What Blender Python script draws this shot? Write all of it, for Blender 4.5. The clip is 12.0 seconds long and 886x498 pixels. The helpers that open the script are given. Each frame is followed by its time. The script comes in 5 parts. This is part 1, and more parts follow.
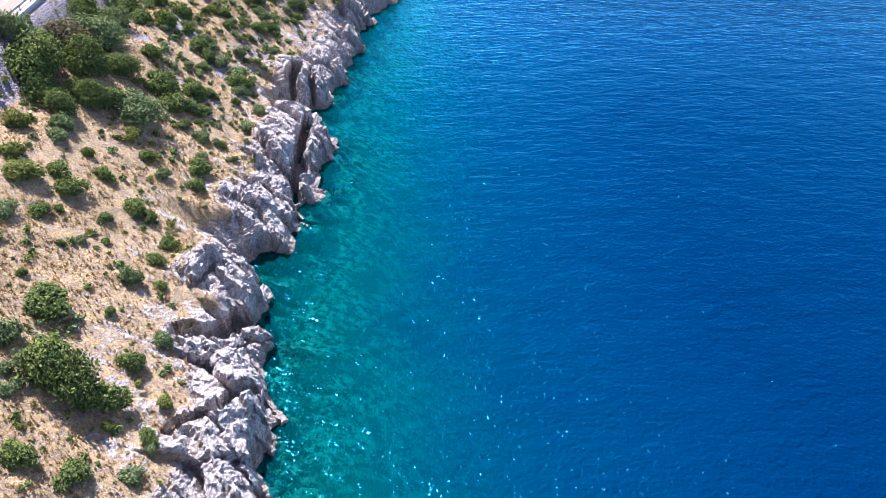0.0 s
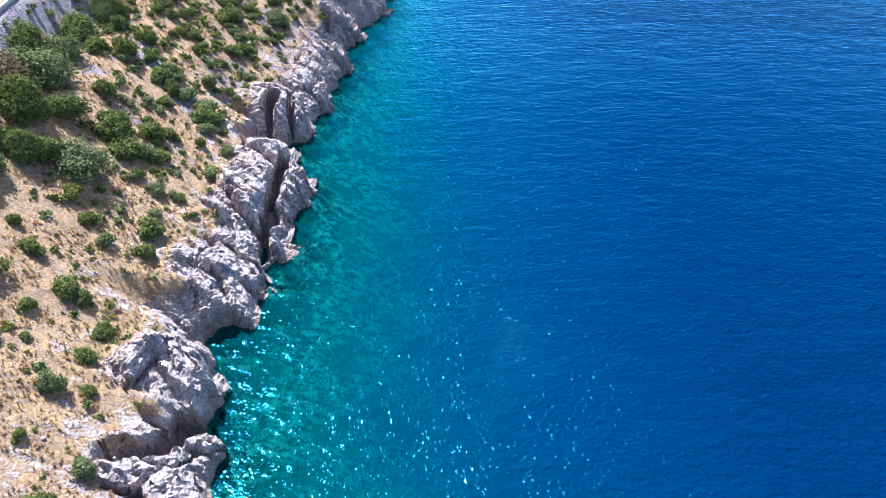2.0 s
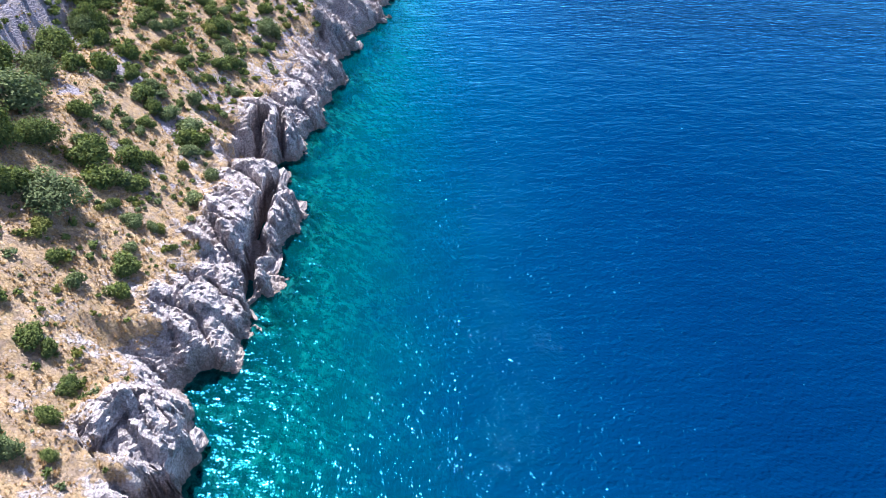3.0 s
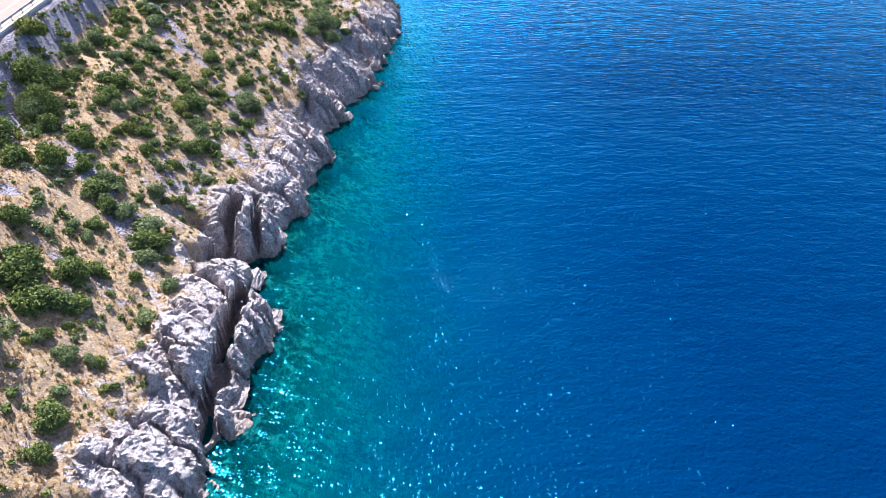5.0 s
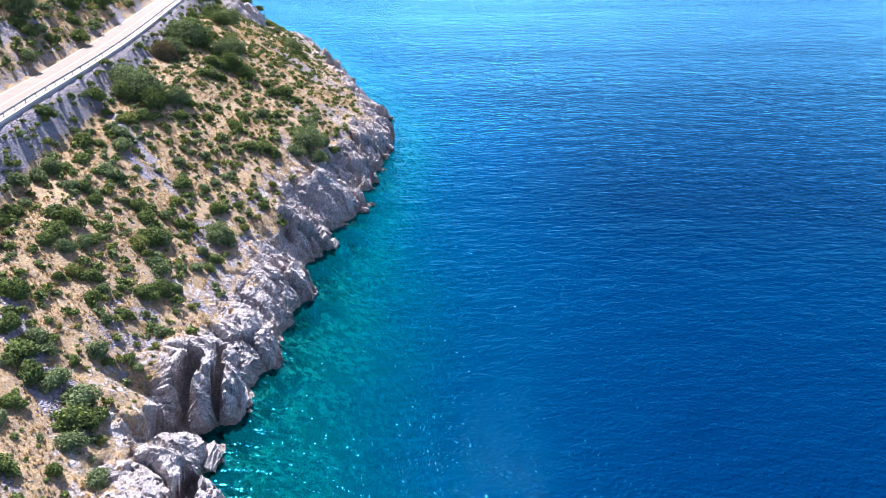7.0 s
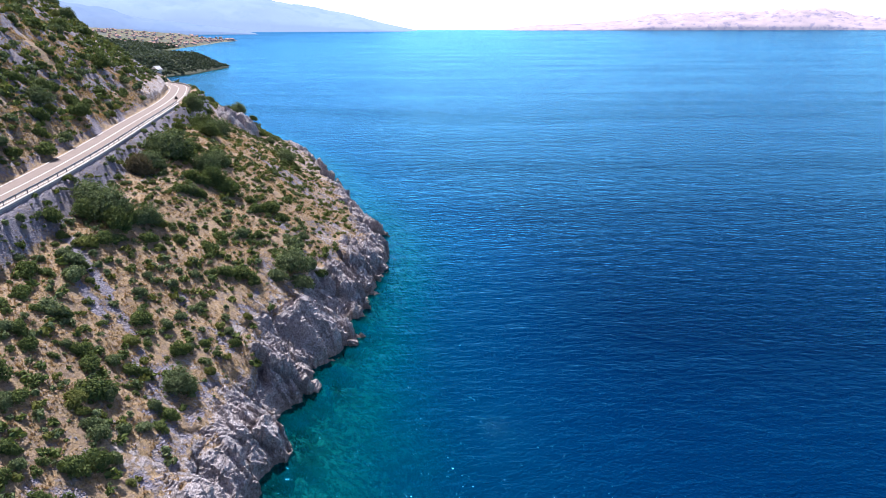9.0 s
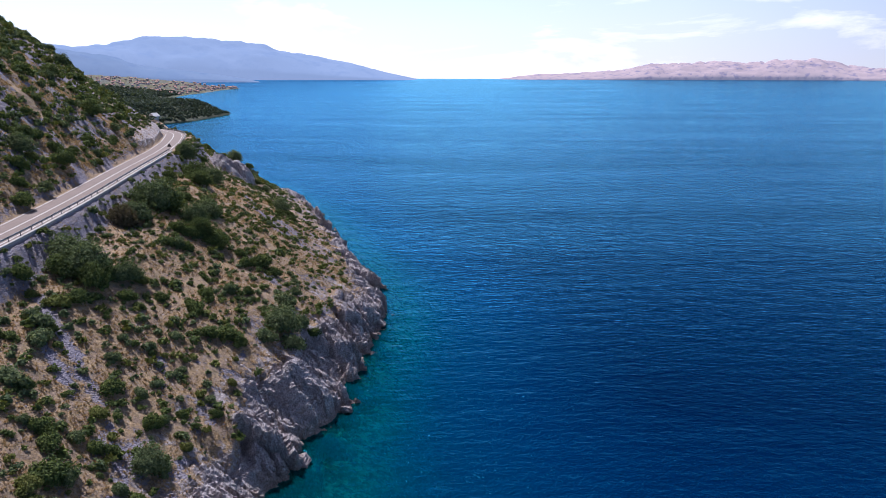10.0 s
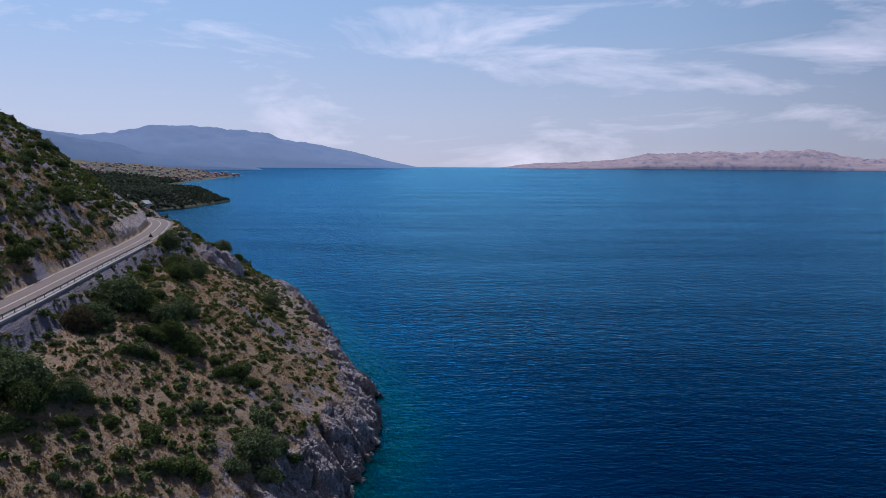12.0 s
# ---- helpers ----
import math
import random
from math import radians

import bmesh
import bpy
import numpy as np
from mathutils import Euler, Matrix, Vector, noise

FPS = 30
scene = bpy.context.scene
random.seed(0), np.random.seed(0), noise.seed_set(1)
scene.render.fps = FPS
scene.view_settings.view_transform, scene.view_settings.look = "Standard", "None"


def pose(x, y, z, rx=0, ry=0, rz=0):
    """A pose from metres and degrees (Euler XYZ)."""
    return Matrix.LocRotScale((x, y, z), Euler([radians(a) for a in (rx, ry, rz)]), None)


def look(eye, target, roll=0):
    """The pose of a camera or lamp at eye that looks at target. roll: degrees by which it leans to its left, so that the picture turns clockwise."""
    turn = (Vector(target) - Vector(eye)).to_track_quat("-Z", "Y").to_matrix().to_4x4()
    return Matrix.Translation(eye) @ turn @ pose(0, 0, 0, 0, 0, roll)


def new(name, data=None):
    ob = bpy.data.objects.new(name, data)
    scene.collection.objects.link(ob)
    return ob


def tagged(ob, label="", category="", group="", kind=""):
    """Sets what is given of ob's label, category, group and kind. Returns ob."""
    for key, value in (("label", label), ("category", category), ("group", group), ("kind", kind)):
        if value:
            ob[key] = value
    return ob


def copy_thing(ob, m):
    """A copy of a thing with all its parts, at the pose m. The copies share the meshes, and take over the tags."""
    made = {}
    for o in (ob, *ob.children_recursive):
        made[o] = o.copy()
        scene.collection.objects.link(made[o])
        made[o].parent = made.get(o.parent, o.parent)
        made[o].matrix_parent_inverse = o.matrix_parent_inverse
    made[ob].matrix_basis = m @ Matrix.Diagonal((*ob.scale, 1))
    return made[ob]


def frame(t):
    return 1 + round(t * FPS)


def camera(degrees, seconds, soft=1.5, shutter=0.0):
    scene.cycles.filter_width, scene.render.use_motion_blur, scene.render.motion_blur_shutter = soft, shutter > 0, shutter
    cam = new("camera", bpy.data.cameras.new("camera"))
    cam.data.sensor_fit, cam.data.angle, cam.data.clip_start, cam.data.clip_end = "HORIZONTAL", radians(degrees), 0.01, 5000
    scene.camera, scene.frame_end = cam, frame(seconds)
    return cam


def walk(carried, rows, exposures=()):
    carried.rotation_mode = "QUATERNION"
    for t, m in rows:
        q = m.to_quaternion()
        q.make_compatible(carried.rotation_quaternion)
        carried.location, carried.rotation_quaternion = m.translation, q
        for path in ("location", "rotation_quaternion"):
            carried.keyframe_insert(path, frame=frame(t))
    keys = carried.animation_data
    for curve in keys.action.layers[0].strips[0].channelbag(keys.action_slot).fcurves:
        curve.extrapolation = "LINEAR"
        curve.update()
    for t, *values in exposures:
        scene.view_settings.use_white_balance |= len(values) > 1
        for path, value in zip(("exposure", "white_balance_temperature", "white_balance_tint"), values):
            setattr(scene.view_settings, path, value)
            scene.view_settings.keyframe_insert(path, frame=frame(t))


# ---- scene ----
cam = camera(60.7, 12.0, soft=0.7)
METRES, EYE, TILT, LEAN, TURN = 114.0, 61.0, -33.3, 0.0, 0.0
ROWS = [
    (0.0, 0.0, 0.0, 0.0, 0.0, 0.0, -0.0),
    (0.5, 0.0065, 0.0302, 0.0215, 0.16, 0.01, -0.08),
    (1.0, 0.0127, 0.064, 0.0467, 0.23, -0.03, -0.12),
    (1.5, 0.0171, 0.0929, 0.0689, 0.31, -0.27, -0.12),
    (2.0, 0.0205, 0.1269, 0.0935, 0.37, -0.72, -0.09),
    (2.5, 0.0226, 0.1566, 0.1159, 0.4, -1.1, -0.11),
    (4.5, 0.0276, 0.29, 0.2001, 0.47, 0.86, 0.28),
    (5.0, 0.0292, 0.3243, 0.223, 0.47, 2.09, 0.35),
    (5.5, 0.0299, 0.3568, 0.2421, 0.45, 3.42, 0.46),
    (6.0, 0.0314, 0.3924, 0.2649, 0.4, 5.32, 0.47),
    (6.5, 0.0325, 0.4244, 0.2847, 0.35, 7.05, 0.51),
    (7.0, 0.0338, 0.4621, 0.3079, 0.3, 9.28, 0.49),
    (9.0, 0.029, 0.6101, 0.3961, -0.06, 16.98, 0.2),
    (9.5, 0.0288, 0.6452, 0.4179, -0.05, 18.53, 0.15),
    (10.0, 0.0255, 0.6877, 0.4421, -0.17, 20.45, 0.03),
    (10.5, 0.0224, 0.7246, 0.4631, -0.23, 22.17, -0.02),
    (11.0, 0.0208, 0.7641, 0.4894, -0.26, 23.99, -0.11),
    (11.5, 0.0183, 0.8007, 0.5126, -0.28, 25.52, -0.15),
    (12.0, 0.0189, 0.8389, 0.5389, -0.3, 26.96, -0.21),
]
walk(cam, [(t, pose(0, 0, EYE, TILT, LEAN, TURN) @ pose(METRES * x, METRES * y, METRES * z, 90 + pitch, roll, yaw)) for t, x, y, z, yaw, pitch, roll in ROWS],
     exposures=[(0.0, 1.42, 5700, 15), (7.0, 1.38, 5700, 15), (9.0, 0.68, 5750, 17), (10.0, -0.04, 5580, 20), (11.0, -0.66, 5480, 20), (12.0, -1.04, 5400, 20)])

# ---- world and sun ----
SUN_AZ, SUN_EL = -36.0, 53.0      # degrees from straight ahead (to the right), and above the horizon


def node(nt, kind, x=0, y=0, **values):
    n = nt.nodes.new(kind)
    n.location = (x, y)
    for key, value in values.items():
        n.inputs[key.replace("_", " ")].default_value = value
    return n


def make_world():
    world = bpy.data.worlds.new("sky")
    scene.world = world
    world.use_nodes = True
    nt = world.node_tree
    back = nt.nodes["Background"]
    sky = nt.nodes.new("ShaderNodeTexSky")
    sky.sky_type, sky.sun_disc = "NISHITA", False
    sky.sun_elevation, sky.sun_rotation = radians(SUN_EL), radians(SUN_AZ)
    sky.air_density, sky.dust_density, sky.ozone_density = 0.8, 0.0, 10.0
    # pale haze over the sea all round the horizon, blue above it
    co = nt.nodes.new("ShaderNodeTexCoord")
    sep = nt.nodes.new("ShaderNodeSeparateXYZ")
    haze = nt.nodes.new("ShaderNodeValToRGB")
    el = haze.color_ramp.elements
    el[0].position, el[0].color = 0.0, (0.92, 0.88, 0.87, 1)
    el[1].position, el[1].color = 0.46, (0.36, 0.64, 0.96, 1)
    for p, c in ((0.06, (0.85, 0.90, 0.94, 1)), (0.17, (0.62, 0.82, 1.0, 1))):
        q = el.new(p)
        q.color = c
    gain = nt.nodes.new("ShaderNodeMix")
    gain.data_type, gain.blend_type = "RGBA", "MULTIPLY"
    gain.inputs["Factor"].default_value = 1.0
    gain.inputs["B"].default_value = (16.6, 16.6, 16.6, 1)
    low = nt.nodes.new("ShaderNodeMapRange")
    low.inputs["From Min"].default_value, low.inputs["From Max"].default_value = 0.34, 0.21
    low.inputs["To Max"].default_value = 0.9
    air = nt.nodes.new("ShaderNodeMix")
    air.data_type = "RGBA"
    # thin cirrus, streaked
    mp = nt.nodes.new("ShaderNodeMapping")
    mp.inputs["Scale"].default_value = (1.5, 1.5, 6.0)
    mp.inputs["Rotation"].default_value = (0.0, radians(20), radians(35))
    nz = node(nt, "ShaderNodeTexNoise", Scale=2.4, Detail=9.0, Roughness=0.6, Distortion=0.5)
    ramp = nt.nodes.new("ShaderNodeValToRGB")
    ramp.color_ramp.elements[0].position, ramp.color_ramp.elements[1].position = 0.52, 0.74
    mix = nt.nodes.new("ShaderNodeMix")
    mix.data_type = "RGBA"
    mix.inputs["B"].default_value = (36.0, 32.5, 31.0, 1)
    k = nt.nodes.new("ShaderNodeMath")
    k.operation = "MULTIPLY"
    k.inputs[1].default_value = 0.60
    ln = nt.links.new
    ln(co.outputs["Generated"], sep.inputs[0])
    ln(sep.outputs["Z"], haze.inputs["Fac"])
    ln(sep.outputs["Z"], low.inputs["Value"])
    ln(haze.outputs["Color"], gain.inputs["A"])
    # the haze is brightest below the sun and dim on the far side
    toward = nt.nodes.new("ShaderNodeVectorMath")
    toward.operation = "DOT_PRODUCT"
    toward.inputs[1].default_value = (math.sin(radians(SUN_AZ)), math.cos(radians(SUN_AZ)), 0.0)
    glow = nt.nodes.new("ShaderNodeMapRange")
    glow.inputs["From Min"].default_value, glow.inputs["From Max"].default_value = -0.6, 0.6
    glow.inputs["To Min"].default_value = 0.10
    both = nt.nodes.new("ShaderNodeMath")
    both.operation = "MULTIPLY"
    ln(co.outputs["Generated"], toward.inputs[0])
    ln(toward.outputs["Value"], glow.inputs["Value"])
    ln(low.outputs["Result"], both.inputs[0])
    ln(glow.outputs["Result"], both.inputs[1])
    ln(both.outputs[0], air.inputs["Factor"])
    ln(sky.outputs["Color"], air.inputs["A"])
    warm = nt.nodes.new("ShaderNodeMapRange")
    warm.inputs["From Min"].default_value, warm.inputs["From Max"].default_value = 0.35, 1.0
    warm.inputs["To Min"].default_value, warm.inputs["To Max"].default_value = 0.95, 1.45
    bright = nt.nodes.new("ShaderNodeVectorMath")
    bright.operation = "SCALE"
    ln(toward.outputs["Value"], warm.inputs["Value"])
    ln(gain.outputs["Result"], bright.inputs[0])
    ln(warm.outputs["Result"], bright.inputs["Scale"])
    ln(bright.outputs["Vector"], air.inputs["B"])
    ln(co.outputs["Generated"], mp.inputs["Vector"])
    ln(mp.outputs["Vector"], nz.inputs["Vector"])
    ln(nz.outputs["Fac"], ramp.inputs["Fac"])
    ln(ramp.outputs["Color"], k.inputs[0])
    ln(k.outputs[0], mix.inputs["Factor"])
    ln(air.outputs["Result"], mix.inputs["A"])
    ln(mix.outputs["Result"], back.inputs["Color"])
    back.inputs["Strength"].default_value = 0.06


make_world()
sun_data = bpy.data.lights.new("sun", "SUN")
sun_data.energy, sun_data.angle, sun_data.color = 6.3, radians(0.55), (1.0, 0.93, 0.84)
sun = new("sun", sun_data)
a, e = radians(SUN_AZ), radians(SUN_EL)
sun.matrix_world = look((0, 0, 0), (-math.sin(a) * math.cos(e), -math.cos(a) * math.cos(e), -math.sin(e)))

# ---- plan of the coast ----
def grid_noise(x, y, seed):
    """Smooth noise from -1 to 1 on a unit lattice."""
    xi, yi = np.floor(x).astype(np.int64), np.floor(y).astype(np.int64)
    fx, fy = x - xi, y - yi

    def h(a, b):
        n = (a * 374761393 + b * 668265263 + seed * 144665) & 0xFFFFFFFF
        n = ((n ^ (n >> 13)) * 1274126177) & 0xFFFFFFFF
        return ((n ^ (n >> 16)) & 0xFFFF) / 32767.5 - 1.0
    u, v = fx * fx * fx * (fx * (fx * 6 - 15) + 10), fy * fy * fy * (fy * (fy * 6 - 15) + 10)
    return (h(xi, yi) * (1 - u) + h(xi + 1, yi) * u) * (1 - v) + (h(xi, yi + 1) * (1 - u) + h(xi + 1, yi + 1) * u) * v


def fbm(x, y, size, octaves, seed=0, rough=0.5):
    total, amp, f, norm = 0.0, 1.0, 1.0 / size, 0.0
    for k in range(octaves):
        total = total + amp * grid_noise(x * f + 17.3 * k, y * f - 9.1 * k, seed + k)
        norm, amp, f = norm + amp, amp * rough, f * 2.03
    return total / norm


def cells(x, y, seed):
    """Nearest and next distance to scattered seeds, the nearest one's random values and the offset from it."""
    xi, yi = np.floor(x).astype(np.int64), np.floor(y).astype(np.int64)
    f1, f2 = np.full(x.shape, 9.0), np.full(x.shape, 9.0)
    r1, r2, r3 = (np.zeros(x.shape) for _ in range(3))
    ox, oy = np.zeros(x.shape), np.zeros(x.shape)
    for i in (-1, 0, 1):
        for j in (-1, 0, 1):
            a, b = xi + i, yi + j
            n = (a * 374761393 + b * 668265263 + seed * 974711) & 0xFFFFFFFF
            n = ((n ^ (n >> 13)) * 1274126177) & 0xFFFFFFFF
            n = n ^ (n >> 16)
            px, py = a + (n & 255) / 255.0, b + ((n >> 8) & 255) / 255.0
            d = np.hypot(x - px, y - py)
            near = d < f1
            f2 = np.where(near, f1, np.minimum(f2, d))
            r1 = np.where(near, ((n >> 16) & 255) / 127.5 - 1, r1)
            r2 = np.where(near, ((n >> 20) & 255) / 127.5 - 1, r2)
            r3 = np.where(near, ((n >> 12) & 255) / 127.5 - 1, r3)
            ox, oy = np.where(near, x - px, ox), np.where(near, y - py, oy)
            f1 = np.where(near, d, f1)
    return f1, f2, r1, r2, r3, ox, oy


def smooth(lo, hi, v):
    t = np.clip((v - lo) / (hi - lo), 0, 1)
    return t * t * (3 - 2 * t)


# waterline: how far along, how far to the side
COAST_NEAR = [(-4900, 300), (-400, 20), (-60, -12), (30, -17), (48, -17.6), (55, -18.7), (63, -19.8), (68, -21.0), (70, -20.9), (72, -20.4),
              (73.4, -20.6), (75.0, -24.6), (76.2, -22.8), (80, -23.0), (84.5, -24.4), (87.2, -26.1), (89, -27.4), (90.6, -26.2), (91.8, -22.6), (95, -22.2), (99.4, -23.0),
              (104, -22.4), (108, -21.0), (114, -21.8), (119, -21.0), (122, -19.9), (127, -20.4), (131, -21.3), (132.4, -25.0), (138, -24.9), (141.5, -26.6),
              (143.3, -29.8), (144.6, -25.5), (146, -22.7), (149, -23.4), (152.7, -24.5), (155.4, -22.8), (159, -21.7), (165, -21.9), (171, -21.6), (177, -21.8)]
COAST_FAR = [(180, -19.8), (184, -20.6), (189, -21.9), (193.7, -22.5), (196, -20.2), (200.6, -18.5), (205, -18.4), (213, -20.0), (216, -17.4),
             (222, -15.5), (225.5, -14.0), (234, -15.1), (237, -14.3), (250, -15.2), (254, -12.4), (258, -11.5), (265, -12.5), (268, -13.0), (274, -11.2),
             (278, -10.9), (290, -12.6), (306, -15.5), (316, -18.4), (327, -21.3), (340, -26.6), (363, -32.8), (378, -38), (390, -41.2), (424, -51),
             (470, -70), (520, -100), (600, -170), (700, -300), (900, -420), (1080, -350), (1130, -335), (1337, -336), (1400, -420), (1700, -640), (2600, -820)]
COAST_END = [(3100, -840), (3245, -807), (3330, -960), (4000, -1300), (4950, -1500)]
COAST = np.array(COAST_NEAR + COAST_FAR + COAST_END, float)
# the road's outer edge: along, to the side, height
ROAD = np.array([(-150, -75, 15), (0, -64, 22), (60, -61.5, 25), (112, -63.5, 28), (150, -65.4, 30), (192, -67.3, 32.2), (222, -68.4, 33.6),
                 (250, -70.2, 35), (290, -76, 36), (340, -85.3, 36), (372, -92.5, 36), (398, -99.7, 36), (420, -107, 36), (437, -116, 36),
                 (452, -129, 36), (463, -146, 36), (471, -168, 35.5), (482, -195, 35), (505, -225, 34), (560, -275, 32), (640, -340, 30)], float)
PROFILE = np.array([(-400, -60), (-60, -34), (-25, -13), (-12, -5.6), (-6, -2.8), (-2.5, -1.5), (0, -0.3), (0.6, 1.1), (1.8, 2.5), (4, 4.0), (10, 7.3), (20, 13.2),
                    (30, 19.8), (40, 26), (50, 31), (60, 36), (90, 58), (150, 106), (260, 172), (600, 260), (2500, 420)], float)


def spline(points, steps):
    """A smooth line through the points (Catmull-Rom), as a dense array."""
    p = np.vstack([2 * points[0] - points[1], points, 2 * points[-1] - points[-2]])
    t = np.linspace(0, 1, steps, endpoint=False)[:, None]
    rows = [0.5 * (2 * b + (c - a) * t + (2 * a - 5 * b + 4 * c - d) * t ** 2 + (3 * b - a - 3 * c + d) * t ** 3)
            for a, b, c, d in zip(p, p[1:], p[2:], p[3:])]
    return np.vstack(rows + [points[-1:]])


ROAD_LINE = spline(ROAD, 12)


FINE_Y = np.arange(-20, 520, 0.1)
_k = np.exp(-0.5 * (np.arange(-20, 21) * 0.1 / 0.65) ** 2)
FINE_X = np.convolve(np.pad(np.interp(FINE_Y, COAST[:, 0], COAST[:, 1]), 20, mode="edge"), _k / _k.sum(), mode="valid")


def coast_x(y):
    edge = np.where((y > -18) & (y < 518), np.interp(y, FINE_Y, FINE_X), np.interp(y, COAST[:, 0], COAST[:, 1]))
    return edge + smooth(20, 60, y) * (1 - smooth(600, 900, y)) * 0.55 * fbm(y, y * 0, 2.2, 3, 41)


SMOOTH_Y = np.arange(-5000, 5000, 4.0)
_raw = np.interp(SMOOTH_Y, COAST[:, 0], COAST[:, 1])
_k = np.exp(-0.5 * (np.arange(-15, 16) * 4.0 / 16.0) ** 2)
SMOOTH_X = np.convolve(np.pad(_raw, 15, mode="edge"), _k / _k.sum(), mode="valid")
SMOOTH_S = np.gradient(SMOOTH_X, 4.0)


def coast_smooth(y):
    return np.interp(y, SMOOTH_Y, SMOOTH_X)


def road_side(x, y):
    """Metres inland (plus) or seaward (minus) of the road's outer edge, its height there and the direction along it."""
    w, zr = np.full(x.shape, 999.0), np.zeros(x.shape)
    pick = np.flatnonzero((y.ravel() > -160) & (y.ravel() < 660))
    seg = ROAD_LINE[1:] - ROAD_LINE[:-1]
    length = np.hypot(seg[:, 0], seg[:, 1])
    wf, zf = w.ravel(), zr.ravel()
    for start in range(0, len(pick), 20000):
        q = pick[start:start + 20000]
        py, px = y.ravel()[q], x.ravel()[q]
        dy, dx = py[:, None] - ROAD_LINE[None, :-1, 0], px[:, None] - ROAD_LINE[None, :-1, 1]
        t = np.clip((dy * seg[:, 0] + dx * seg[:, 1]) / length ** 2, 0, 1)
        ey, ex = dy - t * seg[:, 0], dx - t * seg[:, 1]
        dist = np.hypot(ex, ey)
        best = dist.argmin(1)
        i = np.arange(len(q))
        side = seg[best, 0] * dx[i, best] - seg[best, 1] * dy[i, best]
        wf[q] = dist[i, best] * np.where(side < 0, 1, -1)
        zf[q] = ROAD_LINE[best, 2] + t[i, best] * seg[best, 2]
    return w, zr


def shore_distance(x, y):
    """Metres inland of the waterline (sea: minus). Near the water it follows every cove, further up the smoothed coast."""
    s = np.interp(y, SMOOTH_Y, SMOOTH_S)
    tight = coast_x(y) - x
    loose = (coast_smooth(y) - x) / np.sqrt(1 + s * s)
    k = smooth(1.5, 14, np.abs(tight))
    return tight * (1 - k) + loose * k


# clefts that cut into the rocks: from (x, y) to (x, y), half width, floor height
CLEFTS = [(-21.6, 76.2, -24.3, 73.0, 1.0, -0.6), (-24.3, 73.0, -29.2, 66.2, 0.95, 0.4), (-24.0, 91.0, -27.8, 88.4, 1.5, -0.5), (-23.4, 105.5, -24.9, 118.0, 0.7, -0.2),
          (-24.9, 118.0, -25.2, 131.5, 0.8, -0.4), (-25.3, 142.8, -31.2, 139.8, 1.5, -0.3), (-31.2, 139.8, -32.6, 134.6, 0.8, 2.2), (-26.0, 144.0, -27.3, 149.2, 0.65, -0.2),
          (-27.3, 149.2, -28.2, 156.5, 0.5, 1.5), (-30.3, 141.0, -30.6, 151.0, 0.9, 0.8), (-20.5, 206.0, -27.0, 213.0, 0.7, 2.0), (-22.5, 191.0, -27.0, 199.0, 0.8, 2.5),
          (-15.5, 250.5, -21.5, 258.0, 0.9, 1.5), (-16.8, 237.5, -22.0, 243.0, 0.6, 3.0), (-21.0, 61.0, -26.5, 52.0, 0.5, 1.8)]
# shoulders of bare rock that stand proud: x, y, half sizes across and along, extra height
BLUFFS = [(-27.6, 78.2, 4.2, 5.0, 3.2), (-29.5, 97.0, 4.0, 5.0, 1.0), (-28.6, 117.5, 3.6, 8.0, 2.2), (-27.3, 135.0, 3.0, 4.2, 1.8), (-30.0, 150.0, 4.5, 5.0, 2.6),
          (-23.0, 69.6, 2.4, 2.6, 1.0), (-25.0, 201.5, 5.0, 4.2, 2.4), (-22.5, 220.0, 5.0, 4.6, 2.6), (-19.5, 245.0, 4.0, 6.0, 3.0), (-18.5, 266.0, 4.5, 8.0, 2.4),
          (-22.3, 57.0, 2.6, 4.0, 0.8), (-26.0, 180.0, 4.5, 8.0, 1.5), (-25.5, 165.0, 3.5, 7.0, 1.0)]


